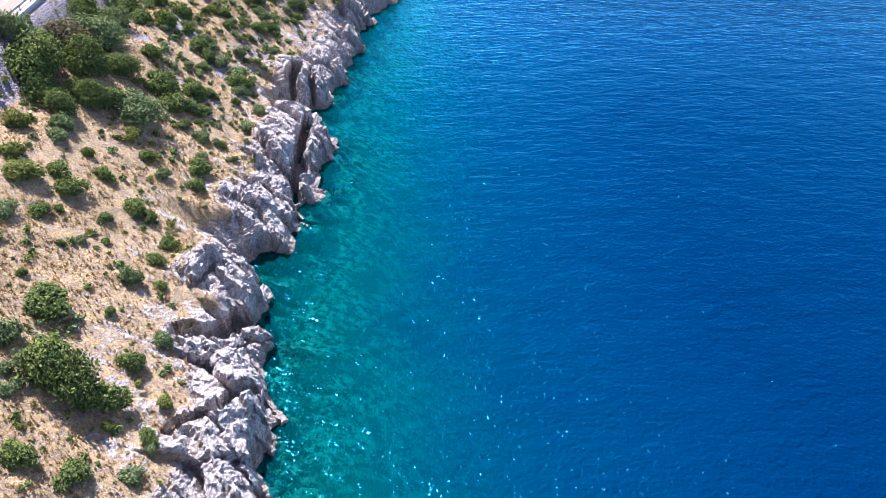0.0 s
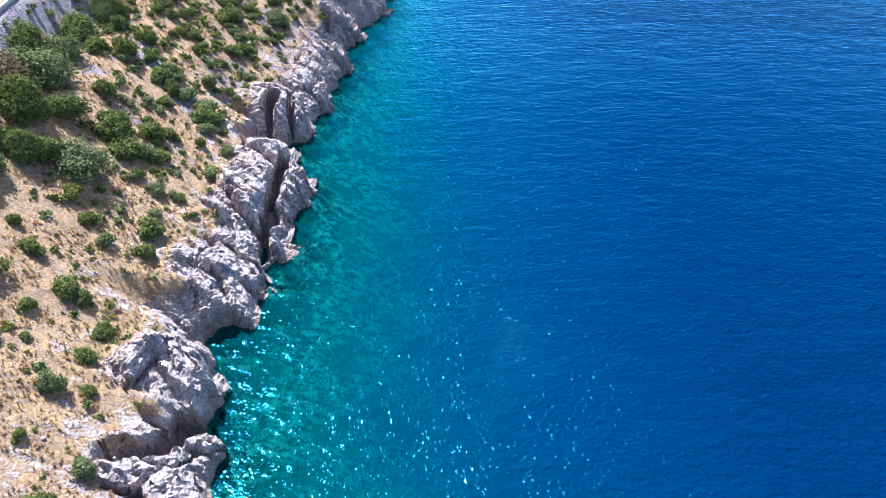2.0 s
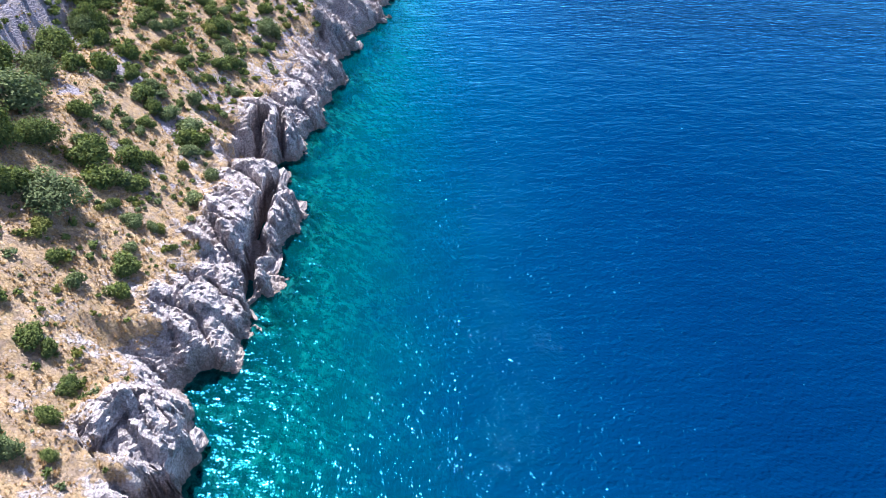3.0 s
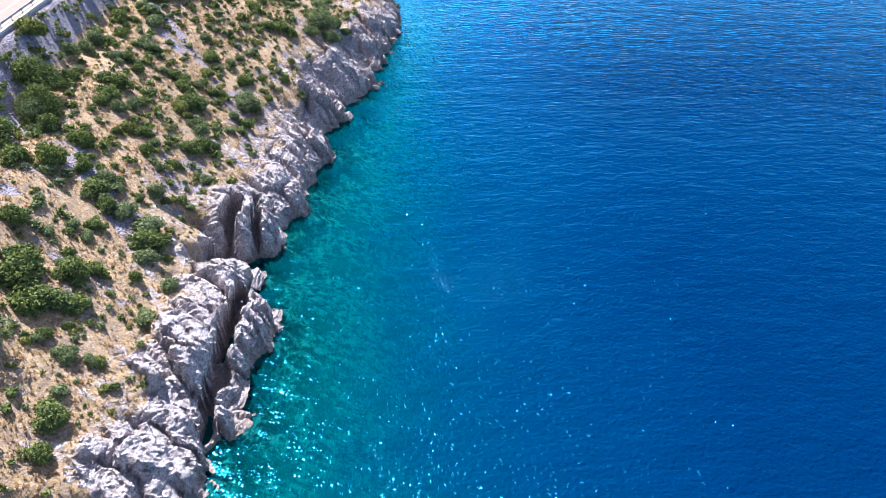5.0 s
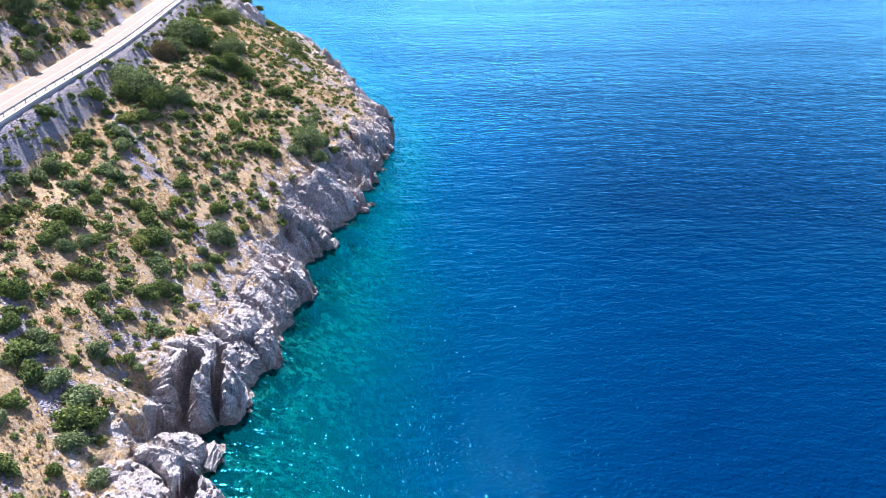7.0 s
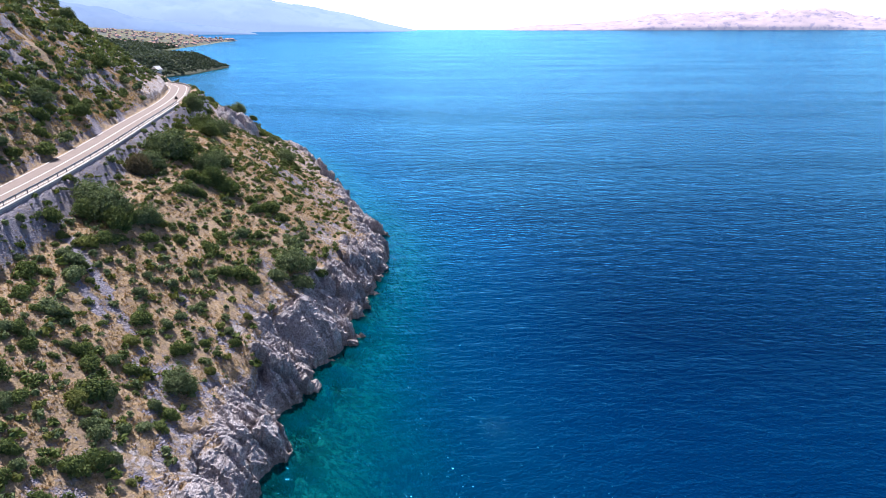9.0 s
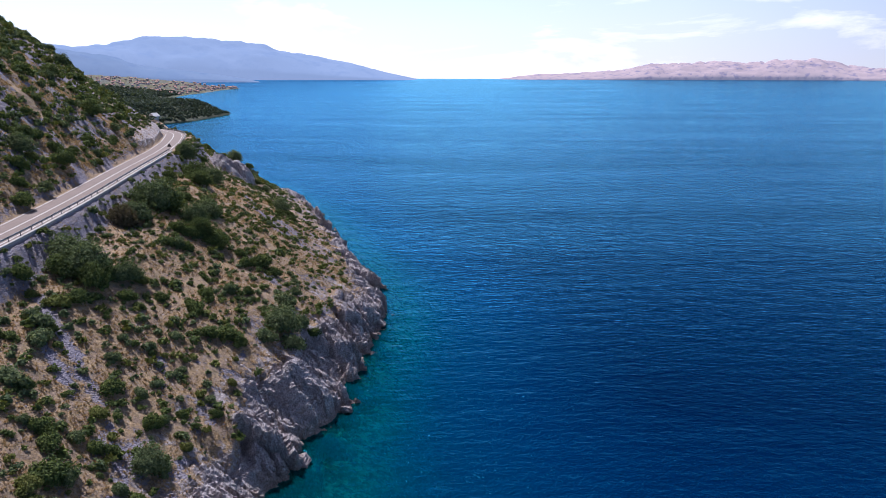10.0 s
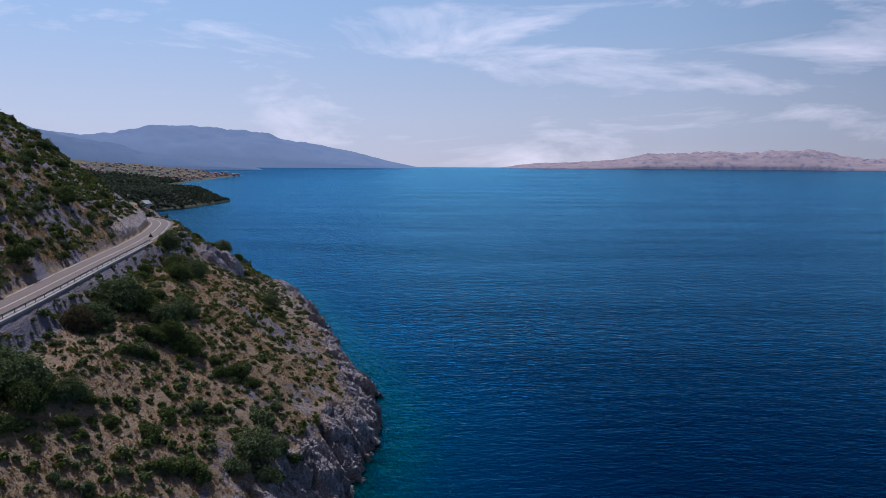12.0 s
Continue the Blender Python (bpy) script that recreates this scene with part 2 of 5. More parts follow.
def land(x, y):
    """Height of the ground, and how rocky it is (0 to 1)."""
    # the shore rocks are crinkled in plan
    near = smooth(-8, 6, y) * (1 - smooth(440, 480, y)) * (1 - smooth(7, 15, np.abs(coast_smooth(y) - x)))
    wx, wy = near * (0.8 * fbm(x, y, 4.6, 2, 201)), near * (1.0 * fbm(x, y, 4.6, 2, 202))
    gx0, gy0 = x, y
    x, y = x + wx, y + wy
    d = shore_distance(x, y)
    far = smooth(650, 1000, y)
    big = fbm(x, y, 38, 4, 3)
    base = np.interp(d, PROFILE[:, 0], PROFILE[:, 1])
    base = np.where((d > 0) & (y > 700), np.where(y < 1500, np.minimum(base * 0.7, 20 + 0.025 * np.maximum(d, 0)), np.minimum(base * 0.2, 4 + 0.075 * np.maximum(d, 0)) + 5 * big * smooth(5, 60, d)) * far + base * (1 - far), base)
    inland = smooth(6, 22, d)
    h = base + big * (1.2 * inland + 4.0 * smooth(90, 200, d)) + fbm(x, y, 7, 3, 9) * 0.40 * smooth(2, 8, d)
    h = h + 10.0 * np.exp(-((x + 158) ** 2 + (y - 526) ** 2) / 330.0)      # knoll beyond the bend
    knob = np.exp(-((x + 80) / 8.0) ** 2 - ((y - 393) / 11.0) ** 2)         # outcrop below the bend
    h = h + 4.2 * smooth(0.2, 0.5, knob)
    # gullies that run down the slope
    gx = y * 0.93 - x * 0.36 + fbm(x, y, 15, 2, 71) * 4
    h = h - 0.55 * inland * np.maximum(0, grid_noise(gx / 11.0, x * 0.012, 5)) ** 2
    # steeper toe of the slope towards the point
    h = h + 3.0 * np.exp(-((y - 236) / 34.0) ** 2) * smooth(3, 13, d) * (1 - smooth(16, 34, d))
    edge = 7.3 + 2.5 * fbm(x * 0, y, 13, 2, 21) + 3.5 * np.exp(-((y - 118) / 18.0) ** 2) + 4.5 * smooth(185, 215, y) * (1 - 1.15 * smooth(232, 262, y))
    rock = 1 - smooth(edge - 3.0, edge + 3.0, d + 5.2 * fbm(x, y, 4.6, 4, 12, 0.6))
    rock = rock * smooth(-60, -20, d)
    for bx, by, sx, sy, up in BLUFFS:
        q = ((x - bx) / sx) ** 2 + ((y - by) / sy) ** 2
        h = h + up * np.exp(-q * q * 0.7) * smooth(-0.5, 1.5, d)
        rock = np.maximum(rock, np.exp(-q * q * 1.2) * smooth(-2, 0.5, d))
    fine = (y > -6) & (y < 480) & (d > -16) & ((d < 26) | (knob > 0.1))
    X, Y = x[fine], y[fine]
    rock = np.maximum(rock, smooth(0.15, 0.45, knob))
    wr = np.maximum(rock[fine], 0.0) * smooth(-9, -1, d[fine]) + 0.10 * (d[fine] > 0)
    # limestone blocks: beds that dip seaward, split by joints that run down the slope
    wx, wy = X + 0.7 * fbm(X, Y, 3.2, 2, 30), Y + 0.7 * fbm(X, Y, 3.2, 2, 31)
    u, v = 0.90 * wx - 0.44 * wy, 0.44 * wx + 0.90 * wy
    rel = np.zeros(X.shape)
    for size_u, size_v, amp, tilt, crack, seed in ((8.5, 6.0, 1.35, 1.5, 0.70, 7), (3.4, 2.0, 0.28, 1.0, 0.24, 8), (1.2, 0.7, 0.15, 1.0, 0.12, 11)):
        f1, f2, r1, r2, r3, ox, oy = cells(u / size_u, v / size_v, seed)
        rel += amp * (0.8 * r1 + tilt * (0.6 * r2 * ox + r3 * oy)) - crack * (1 - smooth(0.0, 0.14, f2 - f1))
    # tilted beds: each breaks off in a step that faces down the coast
    for width, amp, seed in ((3.6, 0.75, 34), (1.4, 0.34, 36), (0.6, 0.13, 38)):
        q = (v + 0.30 * u + 1.1 * fbm(X, Y, 5.0, 2, seed)) / width
        rel += amp * (0.45 - (q - np.floor(q))) * smooth(-0.35, 0.25, fbm(X, Y, 2.2 * width, 2, seed + 1))
    wr = wr * (1 + 0.3 * smooth(170, 200, Y))
    h[fine] += wr * (rel + 0.22 * fbm(X, Y, 1.0, 3, 33, 0.7))
    for x0, y0, x1, y1, half, floor in CLEFTS:
        near = fine & (np.abs(y - (y0 + y1) / 2) < 16)
        px, py = x[near], y[near]
        L = (x1 - x0) ** 2 + (y1 - y0) ** 2
        t = np.clip(((px - x0) * (x1 - x0) + (py - y0) * (y1 - y0)) / L, 0, 1)
        off = np.hypot(px - x0 - t * (x1 - x0), py - y0 - t * (y1 - y0)) + 0.25 * fbm(px, py, 1.3, 2, 55)
        k = 1 - smooth(half * 0.75, half * 1.3, off)
        low = floor + 1.6 * t * t
        rock[near] = np.maximum(rock[near], k * (d[near] < 14))
        h[near] = np.where(h[near] > low, h[near] * (1 - k) + low * k, h[near])
    x, y = gx0, gy0
    # bench of the road: wall and scree below it, a cut above it
    w, zr = road_side(x, y)
    w = np.where(w < 4, w + 4.5 * np.exp(-((y - 388) / 36.0) ** 2) * (np.abs(w) < 60), w)   # gravel turnout outside the bend
    here = np.abs(w) < 300
    wall = 0.55
    lip = np.where(y < 346, 0.9, -0.35)
    bank = zr - wall * smooth(lip, lip - 0.7, w) - np.maximum(0, -w - 0.9) * 1.5 - 0.12
    cut = zr - 0.12 + np.maximum(0, w - 9.0) * (0.95 + 2.6 * smooth(325, 370, y)) + 1.0 * smooth(8.4, 9.6, w) + (1.1 * fbm(x, y, 5, 3, 64) + 0.5 * fbm(x, y, 1.8, 2, 65)) * smooth(9, 12, w)
    h = h - 1.8 * smooth(-13, -5, w) * (w < 0) * smooth(60, 110, y)          # the slope lies lower beneath the embankment
    low = np.minimum(np.maximum(h, bank), zr - 1.4 + np.maximum(0, -w - 4) * 1.0)
    h = np.where(here & (w < lip), np.where(w > -1.2, bank, np.where(w > -16, low, h)), h)
    h = np.where(here & (w >= lip), np.where(w < 8.4, zr - 0.12, np.where(w < 60, np.minimum(h, cut), h)), h)
    scree = smooth(0.24, 0.52, fbm(x + 0.9 * y, y * 0.35, 9, 3, 61) + 0.22 * fbm(x, y, 2.0, 3, 62) + 0.22 * smooth(12, 20, road_side(x, y)[0])) * inland * smooth(98, 130, y)
    scree = np.maximum(scree, 0.9 * smooth(-0.12, 0.22, fbm(x + 0.5 * y, y - 0.6 * x, 7, 4, 67, 0.6)) * smooth(11, 16, w) * (w < 290))
    scree = np.maximum(scree, smooth(-6, -3, w) * (1 - smooth(-0.6, 0.2, w)))
    scree = np.maximum(scree, smooth(8, 9, w) * (1 - smooth(10, 12, w + 2 * fbm(x, y, 4, 2, 63))) * 0.5)
    rock = np.maximum(rock, 0.62 * smooth(8.6, 9.4, w) * (1 - smooth(12, 16, w + 3 * fbm(x, y, 5, 2, 69))) * smooth(320, 355, y))
    rock = np.maximum(rock, 0.50 * smooth(-0.05, 0.30, fbm(x, y, 3.6, 4, 68, 0.6)) * smooth(3, 6, d) * (1 - smooth(12, 22, d)) * smooth(35, 50, y) * (1 - smooth(440, 480, y)))
    scree = np.maximum(scree, smooth(120, 150, y) * 0.75 * smooth(-0.12, 0.28, fbm(x, y, 3.2, 4, 66, 0.6)) * smooth(3, 6, d) * (1 - smooth(13, 25, d)))
    return h, rock, scree * (1 - rock)


def land_at(x, y):
    h, _, _ = land(np.array([float(x)]), np.array([float(y)]))
    return float(h[0])

# ---- materials ----
def material(name):
    m = bpy.data.materials.new(name)
    m.use_nodes = True
    nt = m.node_tree
    return m, nt, nt.nodes["Principled BSDF"], nt.links.new


def mixed(nt, fac, a, b, blend="MIX"):
    """A colour mix; each of fac, a, b is a socket or a value."""
    n = nt.nodes.new("ShaderNodeMix")
    n.data_type, n.blend_type = "RGBA", blend
    for key, v in (("Factor", fac), ("A", a), ("B", b)):
        if isinstance(v, bpy.types.NodeSocket):
            nt.links.new(v, n.inputs[key])
        elif key == "Factor":
            n.inputs[key].default_value = v
        else:
            n.inputs[key].default_value = (*v, 1)
    return n.outputs["Result"]


def noise_fac(nt, vec, scale, detail=4.0, lo=0.35, hi=0.65, rough=0.55, distortion=0.0):
    n = node(nt, "ShaderNodeTexNoise", Scale=scale, Detail=detail, Roughness=rough, Distortion=distortion)
    nt.links.new(vec, n.inputs["Vector"])
    r = nt.nodes.new("ShaderNodeMapRange")
    r.inputs["From Min"].default_value, r.inputs["From Max"].default_value = lo, hi
    nt.links.new(n.outputs["Fac"], r.inputs["Value"])
    return r.outputs["Result"]


def math_node(nt, op, a, b=0.0, c=0.0):
    n = nt.nodes.new("ShaderNodeMath")
    n.operation = op
    for i, v in enumerate((a, b, c)):
        if isinstance(v, bpy.types.NodeSocket):
            nt.links.new(v, n.inputs[i])
        else:
            n.inputs[i].default_value = v
    return n.outputs[0]


def bumped(nt, height, strength, distance, normal=None):
    n = node(nt, "ShaderNodeBump", Strength=strength, Distance=distance)
    nt.links.new(height, n.inputs["Height"])
    if normal is not None:
        nt.links.new(normal, n.inputs["Normal"])
    return n.outputs["Normal"]


def attribute(nt, name):
    n = nt.nodes.new("ShaderNodeAttribute")
    n.attribute_name = name
    return n.outputs["Fac"]


def limestone(nt, pos):
    """Colour and height of weathered limestone in world metres."""
    warm = noise_fac(nt, pos, 0.45, 5, 0.32, 0.68)
    col = mixed(nt, warm, (0.60, 0.54, 0.55), (0.80, 0.72, 0.71))
    streak = nt.nodes.new("ShaderNodeMapping")
    streak.inputs["Scale"].default_value = (2.6, 0.55, 1.6)
    streak.inputs["Rotation"].default_value = (0.3, 0.5, 0.35)
    nt.links.new(pos, streak.inputs["Vector"])
    grain = noise_fac(nt, streak.outputs["Vector"], 1.6, 8, 0.38, 0.62, 0.68, 0.6)
    col = mixed(nt, math_node(nt, "MULTIPLY", grain, 0.50), col, (0.25, 0.225, 0.25))
    spots = noise_fac(nt, pos, 3.0, 8, 0.49, 0.56, 0.8)
    col = mixed(nt, math_node(nt, "MULTIPLY", spots, 0.62), col, (0.20, 0.17, 0.165))
    lichen = noise_fac(nt, pos, 0.9, 4, 0.56, 0.70)
    col = mixed(nt, math_node(nt, "MULTIPLY", lichen, 0.45), col, (0.42, 0.33, 0.25))
    vo = node(nt, "ShaderNodeTexVoronoi", Scale=1.5, Randomness=1.0)
    vo.feature = "DISTANCE_TO_EDGE"
    nt.links.new(streak.outputs["Vector"], vo.inputs["Vector"])
    crack = nt.nodes.new("ShaderNodeMapRange")
    crack.inputs["From Max"].default_value = 0.05
    nt.links.new(vo.outputs["Distance"], crack.inputs["Value"])
    col = mixed(nt, math_node(nt, "MULTIPLY", math_node(nt, "SUBTRACT", 1.0, crack.outputs["Result"]), 0.25), col, (0.12, 0.10, 0.10))
    height = math_node(nt, "ADD", math_node(nt, "MULTIPLY", grain, -0.5), math_node(nt, "MULTIPLY", crack.outputs["Result"], 0.5))
    rough = noise_fac(nt, streak.outputs["Vector"], 0.55, 5, 0.3, 0.7, 0.6)
    return col, math_node(nt, "ADD", height, math_node(nt, "MULTIPLY", rough, 1.6))


def make_ground():
    m, nt, b, ln = material("dry_hillside")
    pos = nt.nodes.new("ShaderNodeNewGeometry").outputs["Position"]
    rock_c, rock_h = limestone(nt, pos)
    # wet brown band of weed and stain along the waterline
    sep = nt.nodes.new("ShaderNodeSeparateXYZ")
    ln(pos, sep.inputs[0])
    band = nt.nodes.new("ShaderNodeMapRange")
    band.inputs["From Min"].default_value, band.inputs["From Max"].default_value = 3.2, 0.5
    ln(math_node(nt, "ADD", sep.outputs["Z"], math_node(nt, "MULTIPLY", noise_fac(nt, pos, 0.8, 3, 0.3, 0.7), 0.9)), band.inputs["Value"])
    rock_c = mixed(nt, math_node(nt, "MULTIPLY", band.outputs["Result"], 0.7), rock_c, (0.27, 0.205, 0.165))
    # dry grass, thin soil
    soil = mixed(nt, noise_fac(nt, pos, 0.9, 5, 0.4, 0.6, 0.65), (0.36, 0.265, 0.19), (0.25, 0.185, 0.135))
    straw = mixed(nt, noise_fac(nt, pos, 0.22, 5, 0.35, 0.66), (0.43, 0.295, 0.15), (0.31, 0.21, 0.105))
    straw = mixed(nt, noise_fac(nt, pos, 2.1, 6, 0.45, 0.60, 0.7), straw, (0.53, 0.385, 0.225))
    clump = math_node(nt, "MULTIPLY", noise_fac(nt, pos, 0.75, 8, 0.44, 0.55, 0.72), 0.9)
    g = mixed(nt, clump, soil, straw)
    g = mixed(nt, math_node(nt, "MULTIPLY", noise_fac(nt, pos, 3.4, 7, 0.50, 0.60, 0.75), 0.75), g, (0.13, 0.09, 0.055))
    g = mixed(nt, math_node(nt, "MULTIPLY", noise_fac(nt, pos, 0.6, 6, 0.55, 0.72, 0.7), 0.55), g, (0.17, 0.17, 0.065))
    g = mixed(nt, math_node(nt, "MULTIPLY", noise_fac(nt, pos, 1.2, 7, 0.52, 0.60, 0.7), 0.42), g, (0.22, 0.16, 0.095))
    stones = noise_fac(nt, pos, 2.2, 6, 0.60, 0.66, 0.6)
    g = mixed(nt, math_node(nt, "MULTIPLY", stones, 0.7), g, (0.42, 0.38, 0.37))
    grass_h = math_node(nt, "MULTIPLY", noise_fac(nt, pos, 3.2, 6, 0.3, 0.7, 0.75), 0.45)
    # scree of broken limestone
    vo = node(nt, "ShaderNodeTexVoronoi", Scale=3.8, Randomness=1.0)
    ln(pos, vo.inputs["Vector"])
    tone = nt.nodes.new("ShaderNodeSeparateColor")
    ln(vo.outputs["Color"], tone.inputs[0])
    sc = mixed(nt, tone.outputs["Red"], (0.17, 0.155, 0.195), (0.29, 0.265, 0.30))
    sc = mixed(nt, math_node(nt, "MULTIPLY", noise_fac(nt, pos, 0.5, 4, 0.5, 0.7), 0.5), sc, (0.30, 0.24, 0.16))
    scree_h = math_node(nt, "MULTIPLY", vo.outputs["Distance"], -1.0)
    fr, fs = attribute(nt, "rock"), attribute(nt, "scree")
    patchy = math_node(nt, "SUBTRACT", math_node(nt, "ADD", fr, math_node(nt, "MULTIPLY", noise_fac(nt, pos, 0.9, 5, 0.3, 0.7, 0.65), 0.9)), 0.45)
    r = nt.nodes.new("ShaderNodeMapRange")
    r.inputs["From Min"].default_value, r.inputs["From Max"].default_value = 0.35, 0.65
    ln(patchy, r.inputs["Value"])
    s2 = nt.nodes.new("ShaderNodeMapRange")
    s2.inputs["From Min"].default_value, s2.inputs["From Max"].default_value = 0.40, 0.62
    ln(math_node(nt, "ADD", fs, math_node(nt, "MULTIPLY", math_node(nt, "SUBTRACT", noise_fac(nt, pos, 0.8, 6, 0.3, 0.7, 0.7), 0.45), 0.8)), s2.inputs["Value"])
    col = mixed(nt, s2.outputs["Result"], g, sc)
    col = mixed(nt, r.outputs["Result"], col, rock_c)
    # bed of the sea: pale sand and pebbles with dark weedy stones
    bed = mixed(nt, noise_fac(nt, pos, 0.8, 7, 0.44, 0.56, 0.72), (0.46, 0.48, 0.40), (0.03, 0.045, 0.04))
    bed = mixed(nt, noise_fac(nt, pos, 0.16, 4, 0.50, 0.60), bed, (0.07, 0.09, 0.075))
    under = nt.nodes.new("ShaderNodeMapRange")
    under.inputs["From Min"].default_value, under.inputs["From Max"].default_value = -0.2, -0.9
    ln(sep.outputs["Z"], under.inputs["Value"])
    col = mixed(nt, under.outputs["Result"], col, bed)
    # far woods cover the land beyond the bay
    ln(mixed(nt, attribute(nt, "wood"), col, mixed(nt, noise_fac(nt, pos, 0.12, 5, 0.35, 0.65), (0.040, 0.062, 0.030), (0.085, 0.100, 0.050))), b.inputs["Base Color"])
    hh = nt.nodes.new("ShaderNodeMix")
    ln(r.outputs["Result"], hh.inputs["Factor"])
    mixh = nt.nodes.new("ShaderNodeMix")
    ln(s2.outputs["Result"], mixh.inputs["Factor"])
    ln(grass_h, mixh.inputs["A"])
    ln(scree_h, mixh.inputs["B"])
    ln(mixh.outputs["Result"], hh.inputs["A"])
    ln(rock_h, hh.inputs["B"])
    ln(bumped(nt, hh.outputs["Result"], 1.0, 0.28), b.inputs["Normal"])
    b.inputs["Roughness"].default_value = 0.93
    b.inputs["Specular IOR Level"].default_value = 0.2
    return m


def make_sea():
    m, nt, b, ln = material("sea_water")
    pos = nt.nodes.new("ShaderNodeNewGeometry").outputs["Position"]
    depth = attribute(nt, "depth")
    ramp = nt.nodes.new("ShaderNodeValToRGB")
    scaled = math_node(nt, "DIVIDE", math_node(nt, "ADD", depth, math_node(nt, "MULTIPLY", math_node(nt, "SUBTRACT", noise_fac(nt, pos, 0.09, 4, 0.3, 0.7), 0.5), 3.0)), 60.0)
    ln(scaled, ramp.inputs["Fac"])
    ramp.color_ramp.interpolation = "B_SPLINE"
    el = ramp.color_ramp.elements
    el[0].position, el[0].color = 0.01, (0.002, 0.080, 0.086, 1)
    el[1].position, el[1].color = 0.95, (0.0, 0.0036, 0.026, 1)
    for p, c in ((0.06, (0.0005, 0.062, 0.080, 1)), (0.15, (0.0, 0.037, 0.074, 1)), (0.28, (0.0, 0.0205, 0.066, 1)), (0.56, (0.0, 0.0135, 0.058, 1))):
        q = el.new(p)
        q.color = c
    stretch = nt.nodes.new("ShaderNodeMapping")
    stretch.inputs["Scale"].default_value = (0.55, 1.0, 1.0)
    stretch.inputs["Rotation"].default_value = (0, 0, radians(-14))
    ln(pos, stretch.inputs["Vector"])
    v = stretch.outputs["Vector"]
    n = bumped(nt, noise_fac(nt, v, 0.16, 3, 0, 1), 1.0, 0.55)
    n = bumped(nt, noise_fac(nt, v, 0.7, 3, 0, 1, 0.5, 0.3), 1.0, 0.30, n)
    # the small chop dies down in the lee of the rocks
    lee = nt.nodes.new("ShaderNodeMapRange")
    lee.interpolation_type = "SMOOTHSTEP"
    lee.inputs["From Min"].default_value, lee.inputs["From Max"].default_value = 1.0, 20.0
    lee.inputs["To Min"].default_value = 0.18
    ln(depth, lee.inputs["Value"])
    n = bumped(nt, math_node(nt, "MULTIPLY", noise_fac(nt, pos, 1.7, 1, 0, 1, 0.5), lee.outputs["Result"]), 1.0, 0.25, n)
    # light from within the water, and a sheen on its surface
    body = nt.nodes.new("ShaderNodeBsdfDiffuse")
    ln(ramp.outputs["Color"], body.inputs["Color"])
    ln(n, body.inputs["Normal"])
    sheen = nt.nodes.new("ShaderNodeBsdfGlossy")
    sheen.inputs["Roughness"].default_value = 0.12
    ln(n, sheen.inputs["Normal"])
    # lanes of smoother and rougher water
    lane = nt.nodes.new("ShaderNodeMapping")
    lane.inputs["Scale"].default_value = (0.22, 1.0, 1.0)
    lane.inputs["Rotation"].default_value = (0, 0, radians(12))
    ln(pos, lane.inputs["Vector"])
    lanes = math_node(nt, "ADD", 0.78, math_node(nt, "MULTIPLY", noise_fac(nt, lane.outputs["Vector"], 0.011, 5, 0.3, 0.7, 0.6, 0.8), 0.48))
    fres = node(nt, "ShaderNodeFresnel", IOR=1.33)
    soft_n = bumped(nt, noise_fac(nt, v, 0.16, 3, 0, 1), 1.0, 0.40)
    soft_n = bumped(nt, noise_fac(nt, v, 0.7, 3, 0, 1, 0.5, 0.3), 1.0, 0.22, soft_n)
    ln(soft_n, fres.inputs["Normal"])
    # blue reflection tint is put into the gloss colour, paler towards grazing view
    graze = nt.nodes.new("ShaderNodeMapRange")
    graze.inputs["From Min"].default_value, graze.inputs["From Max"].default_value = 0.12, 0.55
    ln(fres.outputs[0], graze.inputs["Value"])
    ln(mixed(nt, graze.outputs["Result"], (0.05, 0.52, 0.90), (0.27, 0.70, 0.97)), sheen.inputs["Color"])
    surf = nt.nodes.new("ShaderNodeMixShader")
    # shallow water lets the bed show
    clear = nt.nodes.new("ShaderNodeBsdfTransparent")
    clear.inputs["Color"].default_value = (0.16, 0.68, 0.70, 1)
    deep = nt.nodes.new("ShaderNodeMixShader")
    ln(math_node(nt, "SUBTRACT", 1.0, math_node(nt, "POWER", 0.87, math_node(nt, "ADD", depth, 0.3))), deep.inputs["Fac"])
    ln(clear.outputs[0], deep.inputs[1])
    ln(body.outputs[0], deep.inputs[2])
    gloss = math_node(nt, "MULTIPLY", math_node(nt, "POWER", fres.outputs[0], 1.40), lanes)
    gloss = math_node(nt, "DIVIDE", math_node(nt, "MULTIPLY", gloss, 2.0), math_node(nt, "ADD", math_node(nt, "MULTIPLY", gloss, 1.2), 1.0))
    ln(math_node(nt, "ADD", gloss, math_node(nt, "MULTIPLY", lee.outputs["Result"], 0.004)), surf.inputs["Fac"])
    ln(deep.outputs[0], surf.inputs[1])
    ln(sheen.outputs[0], surf.inputs[2])
    # the sun's own sparkle
    spark = nt.nodes.new("ShaderNodeBsdfGlossy")
    spark.inputs["Roughness"].default_value = 0.05
    ln(n, spark.inputs["Normal"])
    lit = nt.nodes.new("ShaderNodeMixShader")
    ln(math_node(nt, "MULTIPLY", lee.outputs["Result"], 0.004), lit.inputs["Fac"])
    ln(surf.outputs[0], lit.inputs[1])
    ln(spark.outputs[0], lit.inputs[2])
    nt.nodes.remove(b)
    ln(lit.outputs[0], nt.nodes["Material Output"].inputs["Surface"])
    return m


